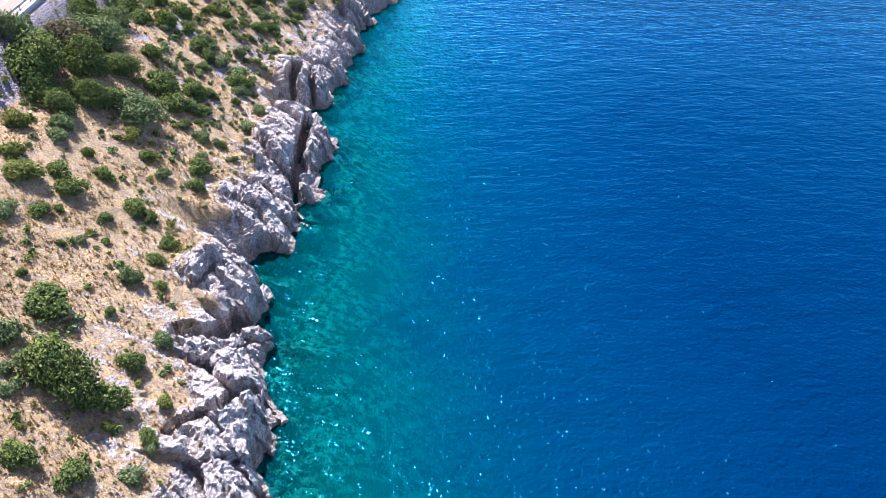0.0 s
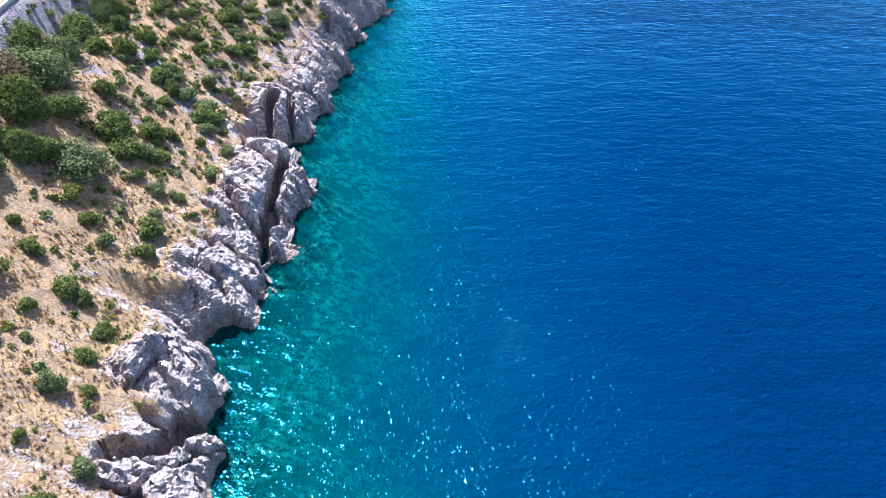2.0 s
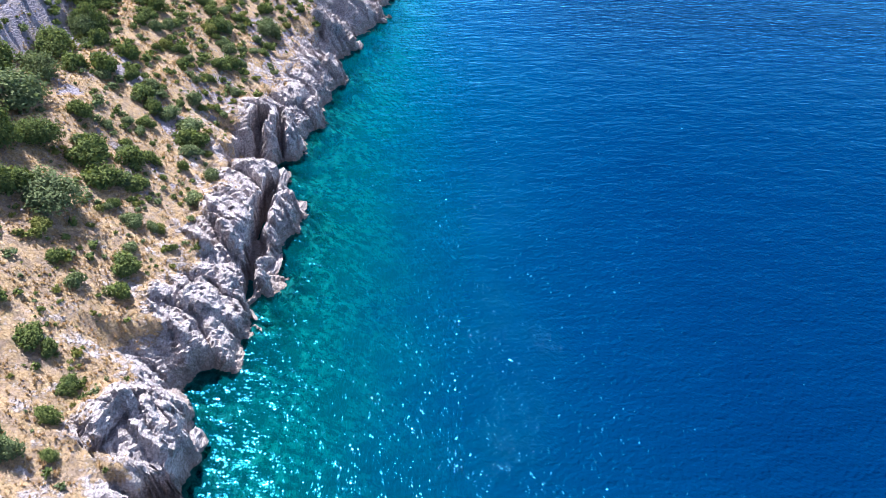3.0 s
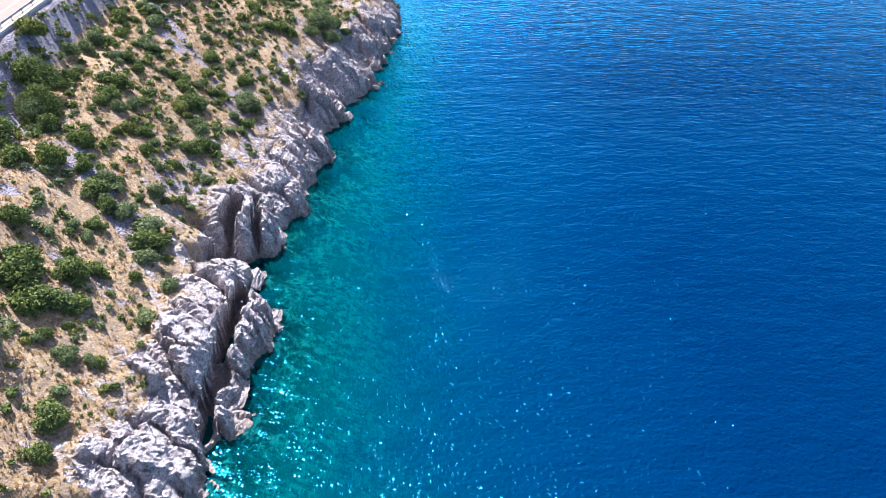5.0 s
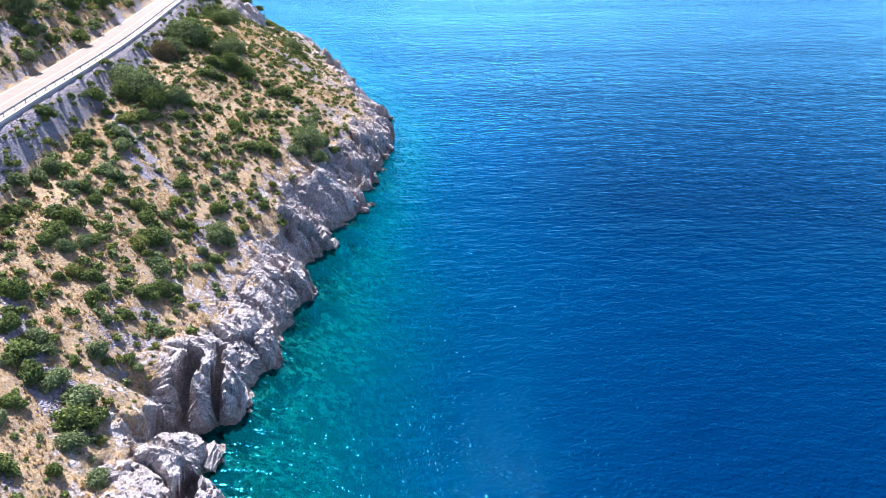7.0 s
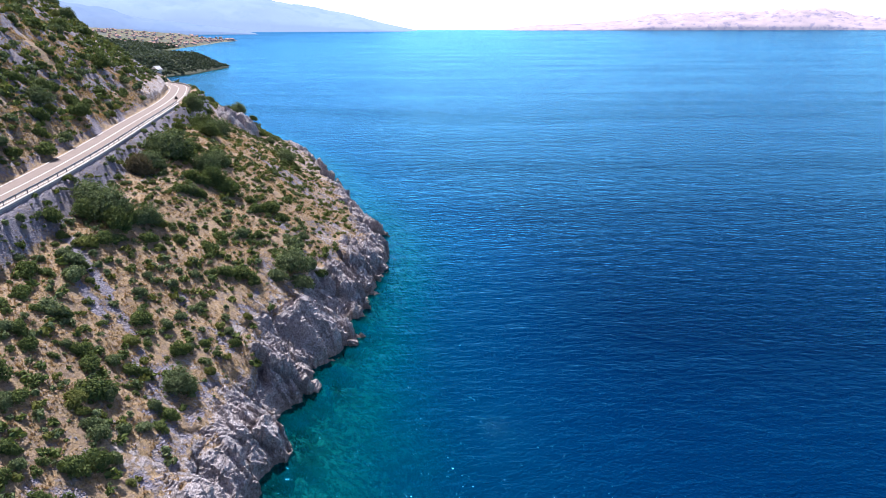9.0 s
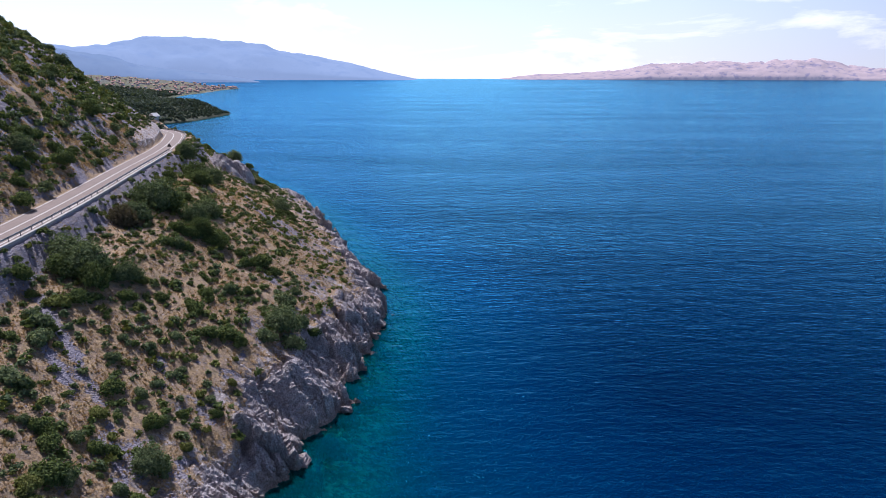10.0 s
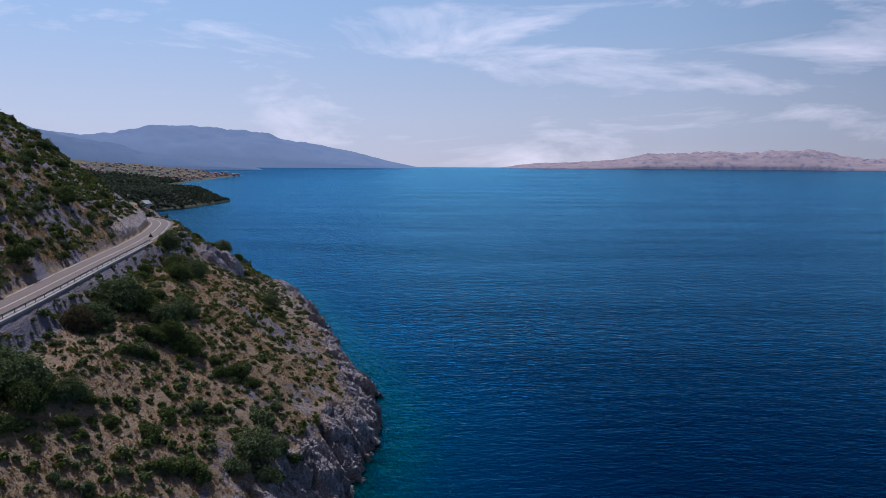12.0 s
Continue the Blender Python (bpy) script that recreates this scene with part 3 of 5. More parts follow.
def plain(name, colour, rough=0.8, metal=0.0, vary=0.25, scale=3.0, dark=None, bump=0.02):
    """A surface of one kind with stains and grain at two scales."""
    m, nt, b, ln = material(name)
    pos = nt.nodes.new("ShaderNodeTexCoord").outputs["Object"]
    low = dark or tuple(c * (1 - vary) for c in colour)
    col = mixed(nt, noise_fac(nt, pos, scale, 5, 0.35, 0.65), colour, low)
    col = mixed(nt, math_node(nt, "MULTIPLY", noise_fac(nt, pos, scale * 9, 4, 0.45, 0.7), 0.4), col, tuple(c * 0.7 for c in low))
    ln(col, b.inputs["Base Color"])
    b.inputs["Roughness"].default_value, b.inputs["Metallic"].default_value = rough, metal
    if bump:
        ln(bumped(nt, noise_fac(nt, pos, scale * 6, 5, 0.2, 0.8), 0.6, bump), b.inputs["Normal"])
    return m


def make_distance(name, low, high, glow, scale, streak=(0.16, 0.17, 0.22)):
    """Far mountains; haze is put into their colours and an added emission glow."""
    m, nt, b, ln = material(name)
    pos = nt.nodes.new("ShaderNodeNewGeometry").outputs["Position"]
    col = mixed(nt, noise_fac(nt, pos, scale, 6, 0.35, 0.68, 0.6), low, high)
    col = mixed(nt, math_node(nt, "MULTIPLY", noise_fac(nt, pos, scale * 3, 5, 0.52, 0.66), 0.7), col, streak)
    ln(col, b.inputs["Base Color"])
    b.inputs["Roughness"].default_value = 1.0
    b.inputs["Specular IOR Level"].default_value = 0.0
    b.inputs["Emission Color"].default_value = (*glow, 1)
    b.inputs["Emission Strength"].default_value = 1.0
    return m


GROUND, SEA = make_ground(), make_sea()
ASPHALT = plain("pale_asphalt", (0.215, 0.165, 0.137), 0.9, scale=0.5, vary=0.14, bump=0.01)
PAINT = plain("road_paint", (0.78, 0.76, 0.72), 0.6, vary=0.15)
CONCRETE = plain("kerb_concrete", (0.48, 0.45, 0.42), 0.9, vary=0.2, scale=1.2)
STEEL = plain("galvanised_steel", (0.26, 0.26, 0.28), 0.55, 0.4, vary=0.2, scale=2)
BLUE_RANGE = make_distance("haze_glow_blue_mountain", (0.045, 0.065, 0.105), (0.075, 0.095, 0.135), (0.295, 0.38, 0.54), 0.004, (0.02, 0.04, 0.09))
PALE_RANGE = make_distance("haze_glow_pink_island", (0.29, 0.22, 0.21), (0.38, 0.29, 0.265), (0.19, 0.185, 0.24), 0.010, (0.04, 0.05, 0.14))
NEAR_RANGE = make_distance("haze_glow_foothill", (0.04, 0.06, 0.09), (0.07, 0.085, 0.11), (0.22, 0.295, 0.44), 0.005, (0.02, 0.035, 0.08))

# ---- land, sea, road, distance ----
def sheet(name, X, Y, Z, mat, attrs=(), flip=False, smooth_shade=True):
    """A grid of quads from three equal 2D arrays, with float values per vertex."""
    r, c = X.shape
    me = bpy.data.meshes.new(name)
    i = np.arange(r * c).reshape(r, c)
    q = np.stack([i[:-1, :-1], i[:-1, 1:], i[1:, 1:], i[1:, :-1]], -1).reshape(-1, 4)
    if flip:
        q = q[:, ::-1]
    me.vertices.add(r * c)
    me.vertices.foreach_set("co", np.stack([X, Y, Z], -1).astype(np.float32).ravel())
    me.loops.add(q.size)
    me.loops.foreach_set("vertex_index", q.ravel().astype(np.int32))
    me.polygons.add(len(q))
    me.polygons.foreach_set("loop_start", np.arange(0, q.size, 4, dtype=np.int32))
    me.polygons.foreach_set("loop_total", np.full(len(q), 4, dtype=np.int32))
    me.polygons.foreach_set("use_smooth", np.full(len(q), smooth_shade))
    for key, values in attrs:
        me.attributes.new(key, "FLOAT", "POINT").data.foreach_set("value", values.astype(np.float32).ravel())
    me.update()
    me.validate()
    me.materials.append(mat)
    return new(name, me)


def steps(*spans):
    """Values from spans (from, to, step), joined."""
    return np.concatenate([np.arange(a, b, s) for a, b, s in spans])


def make_land():
    ys = np.concatenate([steps((-4900, -600, 300), (-600, -60, 30), (-60, -6, 4), (-6, 40, 0.6), (40, 290, 0.36), (290, 345, 0.6), (345, 500, 1.0), (500, 700, 4), (700, 1500, 10), (1500, 4900, 50)), [4900]])
    us = np.concatenate([-steps((0, 14, 0.28), (14, 26, 0.55), (26, 70, 0.8), (70, 110, 1.0), (110, 200, 2.0), (200, 600, 20), (600, 3600, 150))[::-1],
                         steps((0.28, 4, 0.3), (4, 10, 0.6), (10, 30, 1.5), (30, 90, 8), (90, 420, 60))])
    Y, U = np.meshgrid(ys, us, indexing="ij")
    k = smooth(4, 30, np.abs(U))
    X = U + coast_x(Y) * (1 - k) + coast_smooth(Y) * k
    Z, rock, scree = land(X, Y)
    # slabs lean seaward and towards the low ground: their faces overhang there
    mean = Z
    for axis in (0, 1):
        mean = sum(np.roll(mean, k, axis) for k in range(-8, 9)) / 17.0
    stand = np.clip(Z - mean, -1.6, 2.4) * rock * smooth(0.0, 1.6, Z) * smooth(-4, 4, Y) * (Y < 480) * smooth(-1.0, 0.5, coast_smooth(Y) + 6 - X) * (U > -16)
    Y = Y - 0.45 * stand
    X = X + 0.35 * stand
    # ledges and undercuts: the bedding shows on steep faces
    lump = rock * smooth(-3, 0.3, Z) * smooth(-4, 4, Y) * (Y < 480) * (1 - smooth(12, 18, shore_distance(X, Y)))
    bed = Z * 1.9 + 0.55 * X + 0.25 * Y + 0.6 * fbm(X, Y, 4, 2, 101)
    ledge = grid_noise(bed, (Y * 0.9 - X * 0.4) / 3.0, 102) + 0.5 * grid_noise(bed * 2.3, (Y - X * 0.4) / 1.3, 103)
    X = X + lump * 0.30 * ledge
    Y = Y + lump * 0.26 * (grid_noise(bed * 1.3 + 7, X / 2.0, 104) + 0.5 * grid_noise(bed * 2.6, X / 0.9, 105))
    wood = smooth(520, 800, Y) * (0.9 + 0.1 * fbm(X, Y, 40, 3, 90)) * (1 - smooth(2700, 2900, Y) * 0.2)
    Z = Z + smooth(2600, 4900, np.hypot(X, Y)) * 46
    ob = sheet("ground", X, Y, Z, GROUND, (("rock", rock), ("scree", scree), ("wood", wood)))
    r, c = X.shape
    hard = (rock[:-1, :-1] > 0.45).ravel()
    ob.data.polygons.foreach_set("use_smooth", ~hard)
    return tagged(ob, "steep dry-grass hillside ending in pale fractured limestone shore", "hillside", kind="structure")


def make_water():
    ys = np.concatenate([steps((-4900, -600, 300), (-600, -60, 40), (-60, 40, 6), (40, 470, 1.2), (470, 1500, 20), (1500, 4900, 100)), [4900]])
    us = np.concatenate([[-200, -60], steps((-16, 20, 0.8), (20, 60, 3), (60, 400, 30), (400, 4900, 250)), [5200]])
    Y, U = np.meshgrid(ys, us, indexing="ij")
    k = smooth(10, 40, np.abs(U))
    X = U + coast_x(Y) * (1 - k) + coast_smooth(Y) * k
    Z, _, _ = land(X, Y)
    # stored depth is raised beyond the point, so the water's colour darkens there
    depth = np.maximum(0, -Z) * (1 + 0.8 * smooth(170, 240, Y)) + 9 * smooth(18, 60, U) * smooth(220, 360, Y)
    # the far sea lifts a little, to meet the sky where the true horizon stands
    lift = smooth(2600, 4900, np.hypot(X, Y)) * 46
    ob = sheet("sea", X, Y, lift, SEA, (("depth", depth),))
    return tagged(ob, "clear turquoise to deep blue sea with fine ripples", "sea", kind="structure")


def ribbon(name, w0, w1, lift, mat, thick=0.0, first=0, last=None, wobble=0.0):
    """A strip that follows the road between two distances inland of its outer edge."""
    line = spline(ROAD, 40)
    t = np.gradient(line[:, :2], axis=0)
    t /= np.hypot(t[:, 0], t[:, 1])[:, None]
    n = np.stack([t[:, 1], -t[:, 0]], 1)          # (along, side) turned inland
    line, n = line[first:last], n[first:last]
    ws = np.linspace(w0, w1, 2 if abs(w1 - w0) < 1 else 9)
    cols = []
    for w in ws:
        cols.append((line[:, 1] + n[:, 1] * w, line[:, 0] + n[:, 0] * w, line[:, 2] + lift))
    if thick:
        a, z = cols[0], cols[-1]
        cols = [(a[0], a[1], a[2] - thick)] + cols + [(z[0], z[1], z[2] - thick)]
    X, Y, Z = (np.stack([c[k] for c in cols], 1) for k in range(3))
    return sheet(name, X, Y, Z, mat, flip=False, smooth_shade=False)


def ridge(name, mat, points, dist, depth, seed, rough, label, relief=0.26):
    """A range of mountains: points are (degrees to the right of ahead, metres high) seen from over the sea."""
    p = np.array(points, float)
    az = np.linspace(p[0, 0], p[-1, 0], 260)
    top = np.interp(az, p[:, 0], p[:, 1])
    rows = []
    for k, f in enumerate(np.linspace(0, 1, 26)):
        d = dist + depth * f
        x, y = d * np.sin(np.radians(az)) + 2, d * np.cos(np.radians(az)) + 100
        hill = top * (math.sin(min(f * 1.15, 1.0) * math.pi / 2) ** 0.55) if f < 0.87 else top * (1 - (f - 0.87) * 2)
        spur = fbm(az * 60 + 0.2 * d, d + 0 * az, rough, 5, seed, 0.55)
        z = hill * (1 + relief * spur) + (-60 if k == 0 else 0) + 30
        rows.append((x, y, z))
    X, Y, Z = (np.stack([r[k] for r in rows]) for k in range(3))
    return tagged(sheet(name, X, Y, Z, mat, flip=True), label, "mountains", kind="structure")


make_land()
make_water()
road = tagged(ribbon("road", 0.18, 7.9, 0.0, ASPHALT, 0.25), "pale sun-bleached two-lane coastal road cut into the hillside", "road", kind="structure")
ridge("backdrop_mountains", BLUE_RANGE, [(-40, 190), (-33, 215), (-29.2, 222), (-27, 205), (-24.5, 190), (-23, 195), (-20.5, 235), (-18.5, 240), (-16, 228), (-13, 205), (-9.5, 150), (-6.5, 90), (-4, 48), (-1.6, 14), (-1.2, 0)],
      4250, 500, 4, 300, "long mountain range given a pale blue glow for haze")
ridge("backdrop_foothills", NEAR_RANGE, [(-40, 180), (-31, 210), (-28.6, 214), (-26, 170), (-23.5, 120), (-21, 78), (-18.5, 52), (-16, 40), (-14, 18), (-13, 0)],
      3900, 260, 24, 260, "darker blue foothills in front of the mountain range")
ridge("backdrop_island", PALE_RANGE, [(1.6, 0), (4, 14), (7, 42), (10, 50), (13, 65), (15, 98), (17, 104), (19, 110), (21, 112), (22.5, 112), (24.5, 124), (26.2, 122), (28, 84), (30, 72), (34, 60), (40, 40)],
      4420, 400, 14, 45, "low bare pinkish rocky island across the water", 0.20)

# ---- shrubs: where each one stands (x, y) and its radius, stretch by stretch along the coast ----
SHRUBS_A = [(-31.5, 43.0, 1.4), (-35.7, 43.4, 1.3), (-27.6, 44.9, 1.0), (-27.1, 48.4, 0.8), (-38.9, 49.5, 0.9), (-31.2, 49.5, 0.5), (-27.7, 49.6, 0.8), (-39.9, 51.5, 0.9), (-32.7, 51.9, 1.8), (-36.5, 52.9, 3.1), (-27.8, 54.4, 0.9), (-41.6, 55.8, 1.8), (-31.9, 57.9, 1.3), (-40.8, 62.1, 1.9), (-30.5, 62.9, 1.1), (-35.8, 64.0, 0.8), (-43.9, 64.4, 0.7), (-35.9, 70.9, 1.4), (-33.3, 71.8, 0.9), (-43.2, 71.9, 0.6), (-48.8, 72.6, 1.4), (-42.0, 74.0, 0.8), (-40.1, 75.7, 0.7), (-47.0, 75.8, 1.3), (-35.0, 75.9, 1.0), (-45.7, 77.8, 0.7), (-41.6, 79.7, 0.8), (-34.9, 80.0, 1.0), (-50.5, 81.0, 1.6), (-46.0, 82.1, 1.5), (-52.9, 83.5, 1.4), (-37.9, 83.7, 0.9)]
SHRUBS_B = [(-47.9, 84.2, 1.4), (-39.7, 84.3, 1.7), (-44.3, 87.8, 1.2), (-47.3, 91.1, 0.9), (-55.9, 91.2, 1.7), (-50.9, 91.2, 1.4), (-39.2, 94.2, 1.0), (-51.4, 94.5, 1.7), (-35.5, 95.2, 1.4), (-41.9, 96.9, 1.3), (-53.3, 98.0, 2.5), (-36.2, 99.7, 1.6), (-44.5, 99.9, 1.3), (-56.7, 100.7, 2.5), (-50.9, 102.9, 2.4), (-36.4, 103.1, 0.8), (-53.5, 104.2, 1.7), (-49.4, 104.8, 1.7), (-46.1, 105.0, 2.8), (-32.5, 105.7, 0.6), (-59.0, 105.8, 4.5), (-62.3, 107.6, 2.4), (-37.3, 107.8, 1.1), (-38.3, 108.1, 0.9), (-35.5, 108.3, 0.9), (-40.7, 108.5, 0.9), (-34.7, 108.7, 0.9), (-40.5, 109.3, 0.8), (-54.5, 111.7, 3.4), (-39.1, 112.1, 0.6), (-42.9, 113.5, 1.9), (-50.7, 114.7, 2.6)]
SHRUBS_C = [(-42.0, 114.7, 1.4), (-40.8, 115.2, 1.6), (-39.6, 115.3, 1.5), (-59.0, 116.0, 4.5), (-45.6, 116.5, 2.0), (-33.2, 117.0, 0.7), (-33.3, 118.2, 1.3), (-41.7, 120.1, 1.6), (-43.2, 121.4, 1.1), (-56.7, 121.6, 4.2), (-40.0, 122.5, 1.4), (-43.3, 123.5, 1.0), (-36.2, 124.4, 1.0), (-49.5, 124.7, 1.6), (-46.3, 125.5, 1.1), (-32.6, 125.6, 1.4), (-42.8, 127.8, 1.0), (-60.5, 127.9, 2.9), (-36.4, 128.6, 1.5), (-44.8, 128.8, 0.9), (-42.9, 130.8, 1.1), (-34.5, 131.0, 0.8), (-37.7, 131.6, 1.9), (-56.9, 132.0, 2.7), (-36.1, 133.8, 1.4), (-38.2, 135.1, 1.8), (-43.6, 135.8, 1.6), (-41.4, 136.1, 1.8), (-54.5, 137.0, 1.8), (-50.6, 137.2, 1.2), (-45.5, 137.9, 1.5), (-51.1, 139.7, 1.9)]
SHRUBS_D = [(-41.2, 141.1, 0.9), (-59.1, 141.2, 2.7), (-43.7, 141.2, 1.1), (-45.5, 141.6, 1.5), (-48.2, 141.7, 1.4), (-44.4, 142.5, 1.2), (-38.6, 143.9, 0.8), (-39.8, 144.6, 1.4), (-35.6, 145.3, 0.8), (-36.8, 146.2, 0.8), (-50.7, 147.6, 1.6), (-49.7, 147.9, 0.8), (-55.4, 148.3, 1.6), (-58.5, 150.5, 2.2), (-41.1, 150.9, 1.0), (-58.3, 152.6, 2.5), (-34.5, 152.9, 0.8), (-35.7, 153.3, 1.3), (-44.0, 153.6, 1.2), (-40.0, 153.6, 1.0), (-48.3, 154.9, 1.0), (-43.6, 156.2, 1.0), (-47.7, 157.5, 1.2), (-45.6, 157.6, 1.2), (-61.1, 158.3, 2.6), (-39.0, 159.5, 1.7), (-52.6, 161.1, 1.3), (-49.9, 161.4, 1.6), (-59.3, 161.7, 1.3), (-33.7, 161.7, 0.7), (-37.9, 162.1, 1.6), (-52.3, 163.8, 1.6)]
SHRUBS_E = [(-36.6, 164.0, 0.9), (-48.8, 164.3, 1.5), (-58.9, 165.7, 1.5), (-39.2, 166.2, 1.3), (-48.0, 166.3, 1.3), (-64.6, 167.3, 2.1), (-40.3, 167.3, 1.3), (-51.8, 168.3, 1.7), (-42.3, 168.8, 0.9), (-58.8, 168.9, 1.0), (-37.5, 169.8, 0.9), (-43.4, 169.9, 1.3), (-36.0, 171.7, 0.9), (-61.4, 172.3, 1.8), (-34.3, 173.2, 1.1), (-42.8, 173.9, 2.1), (-41.2, 174.1, 1.5), (-34.2, 176.1, 1.2), (-51.7, 176.2, 1.2), (-36.4, 176.6, 1.0), (-55.5, 176.8, 1.4), (-60.3, 176.9, 1.8), (-53.9, 177.9, 1.4), (-45.2, 178.8, 1.4), (-48.9, 179.9, 1.0), (-46.9, 180.1, 1.4), (-60.2, 180.7, 1.9), (-43.6, 181.8, 1.2), (-41.1, 182.1, 1.2), (-58.5, 182.5, 1.3), (-39.6, 182.9, 1.0), (-35.8, 183.8, 2.3)]
SHRUBS_F = [(-34.1, 184.7, 1.2), (-53.3, 186.1, 1.9), (-52.1, 186.4, 1.3), (-58.1, 186.7, 1.1), (-43.9, 188.6, 1.1), (-33.0, 190.5, 1.1), (-37.7, 191.9, 1.5), (-65.4, 192.4, 1.9), (-36.7, 193.8, 1.1), (-60.5, 193.9, 1.8), (-44.3, 194.9, 1.5), (-58.5, 195.7, 1.1), (-62.7, 196.0, 0.9), (-41.3, 196.7, 1.3), (-55.3, 197.0, 1.8), (-35.5, 197.2, 0.9), (-31.5, 200.1, 0.9), (-40.4, 200.6, 1.1), (-55.1, 200.8, 0.9), (-57.0, 200.9, 1.4), (-47.0, 201.4, 1.0), (-59.0, 202.6, 1.6), (-33.1, 202.7, 1.1), (-38.8, 207.2, 0.9), (-57.7, 207.5, 1.7), (-47.7, 207.6, 0.9), (-62.0, 208.6, 1.0), (-43.9, 208.8, 1.0), (-31.6, 209.2, 0.9), (-64.7, 210.5, 1.7), (-56.5, 211.3, 1.7), (-41.8, 213.9, 1.0)]
SHRUBS_G = [(-54.2, 214.3, 1.0), (-78.7, 214.9, 2.0), (-56.6, 217.1, 2.3), (-48.8, 217.7, 1.0), (-51.1, 218.4, 1.3), (-62.4, 218.7, 2.3), (-37.9, 219.0, 1.5), (-33.2, 221.0, 1.3), (-59.5, 221.3, 2.9), (-55.2, 221.4, 1.8), (-35.0, 221.5, 1.8), (-53.6, 223.5, 2.3), (-47.5, 223.5, 1.3), (-82.0, 223.9, 1.6), (-63.2, 224.1, 3.7), (-42.0, 224.6, 1.6), (-84.5, 225.1, 1.7), (-51.9, 225.5, 1.8), (-29.5, 227.3, 2.1), (-25.3, 229.0, 2.1), (-82.3, 229.4, 1.5), (-85.3, 229.5, 2.8), (-80.6, 230.0, 1.7), (-87.4, 230.2, 1.3), (-41.9, 232.1, 1.3), (-28.7, 233.9, 3.0), (-39.5, 238.4, 1.7), (-78.8, 239.0, 2.0), (-25.7, 240.0, 1.9), (-23.2, 240.0, 1.4), (-36.2, 241.0, 1.1), (-82.1, 243.6, 1.5)]
SHRUBS_H = [(-29.8, 245.7, 2.0), (-54.1, 246.6, 1.8), (-52.6, 248.5, 1.5), (-50.8, 248.9, 1.5), (-64.7, 250.4, 2.7), (-84.9, 250.8, 1.9), (-80.5, 251.5, 1.3), (-29.1, 253.8, 1.5), (-63.5, 255.1, 3.1), (-54.6, 256.2, 1.8), (-40.5, 256.3, 1.8), (-52.3, 256.4, 1.8), (-35.3, 258.4, 1.5), (-89.4, 258.7, 2.7), (-94.2, 259.0, 1.8), (-47.9, 259.1, 2.2), (-51.2, 259.1, 2.2), (-87.7, 259.9, 1.9), (-38.4, 260.2, 1.8), (-42.8, 260.8, 1.2), (-47.8, 261.1, 1.6), (-54.1, 265.4, 2.9), (-52.3, 266.1, 1.9), (-92.3, 266.2, 2.3), (-63.8, 267.3, 3.6), (-60.5, 268.1, 2.6), (-84.9, 268.9, 2.3), (-92.5, 272.3, 1.8), (-68.5, 272.9, 1.1), (-89.3, 274.5, 1.7), (-61.5, 274.9, 1.7), (-54.8, 276.7, 2.3)]
SHRUBS_I = [(-64.8, 276.7, 2.0), (-100.2, 278.2, 1.2), (-54.1, 278.4, 2.0), (-88.2, 279.8, 1.2), (-67.9, 280.1, 2.1), (-98.5, 280.7, 1.2), (-61.4, 282.4, 1.8), (-89.9, 284.7, 1.5), (-58.5, 288.4, 2.1), (-86.1, 289.4, 1.3), (-99.7, 293.1, 1.3), (-88.6, 294.6, 1.4), (-96.4, 294.7, 1.5), (-103.6, 295.8, 1.3), (-70.9, 296.5, 1.8), (-92.7, 298.4, 1.7), (-99.4, 304.0, 1.6), (-46.5, 306.4, 1.3), (-74.3, 307.3, 1.7), (-67.2, 311.4, 2.7), (-111.3, 313.8, 1.8), (-116.6, 315.5, 1.9), (-121.4, 315.6, 2.0), (-95.3, 320.4, 1.4), (-106.7, 321.1, 1.9), (-96.4, 324.1, 1.6), (-104.6, 328.6, 2.3), (-76.3, 330.8, 2.1), (-70.0, 332.2, 3.4), (-99.5, 333.3, 1.9), (-75.0, 333.7, 4.2), (-117.9, 333.9, 1.7)]
SHRUBS_J = [(-94.5, 334.1, 1.6), (-111.3, 340.7, 1.7), (-98.4, 341.3, 1.3), (-50.8, 341.3, 1.5), (-124.0, 343.2, 2.0), (-47.6, 343.2, 1.3), (-111.7, 344.5, 2.1), (-109.8, 347.6, 2.0), (-83.2, 347.8, 3.2), (-120.7, 351.3, 1.6), (-50.3, 351.8, 1.8), (-53.7, 354.0, 2.2), (-74.8, 356.0, 1.6), (-129.5, 356.2, 3.0), (-108.4, 356.9, 1.7), (-58.2, 358.0, 1.2), (-83.5, 369.0, 1.7), (-87.5, 373.1, 1.7), (-142.2, 380.0, 2.0), (-122.6, 381.5, 1.9), (-46.5, 382.0, 1.4), (-53.2, 384.9, 1.5), (-115.0, 388.9, 1.6), (-136.0, 389.3, 1.9), (-121.7, 390.5, 1.6), (-128.4, 392.0, 1.6), (-61.1, 392.8, 1.7), (-67.8, 394.8, 1.8), (-71.1, 395.1, 1.4), (-74.2, 395.4, 1.8), (-145.5, 396.8, 2.5), (-81.5, 402.8, 2.3)]
SHRUBS_K = [(-116.8, 403.0, 1.8), (-165.4, 412.0, 2.0), (-80.1, 413.5, 1.5), (-91.9, 423.1, 1.9), (-163.0, 423.5, 2.4), (-158.3, 429.6, 1.6), (-106.5, 446.9, 2.1)]
SHRUBS = SHRUBS_A + SHRUBS_B + SHRUBS_C + SHRUBS_D + SHRUBS_E + SHRUBS_F + SHRUBS_G + SHRUBS_H + SHRUBS_I + SHRUBS_J + SHRUBS_K

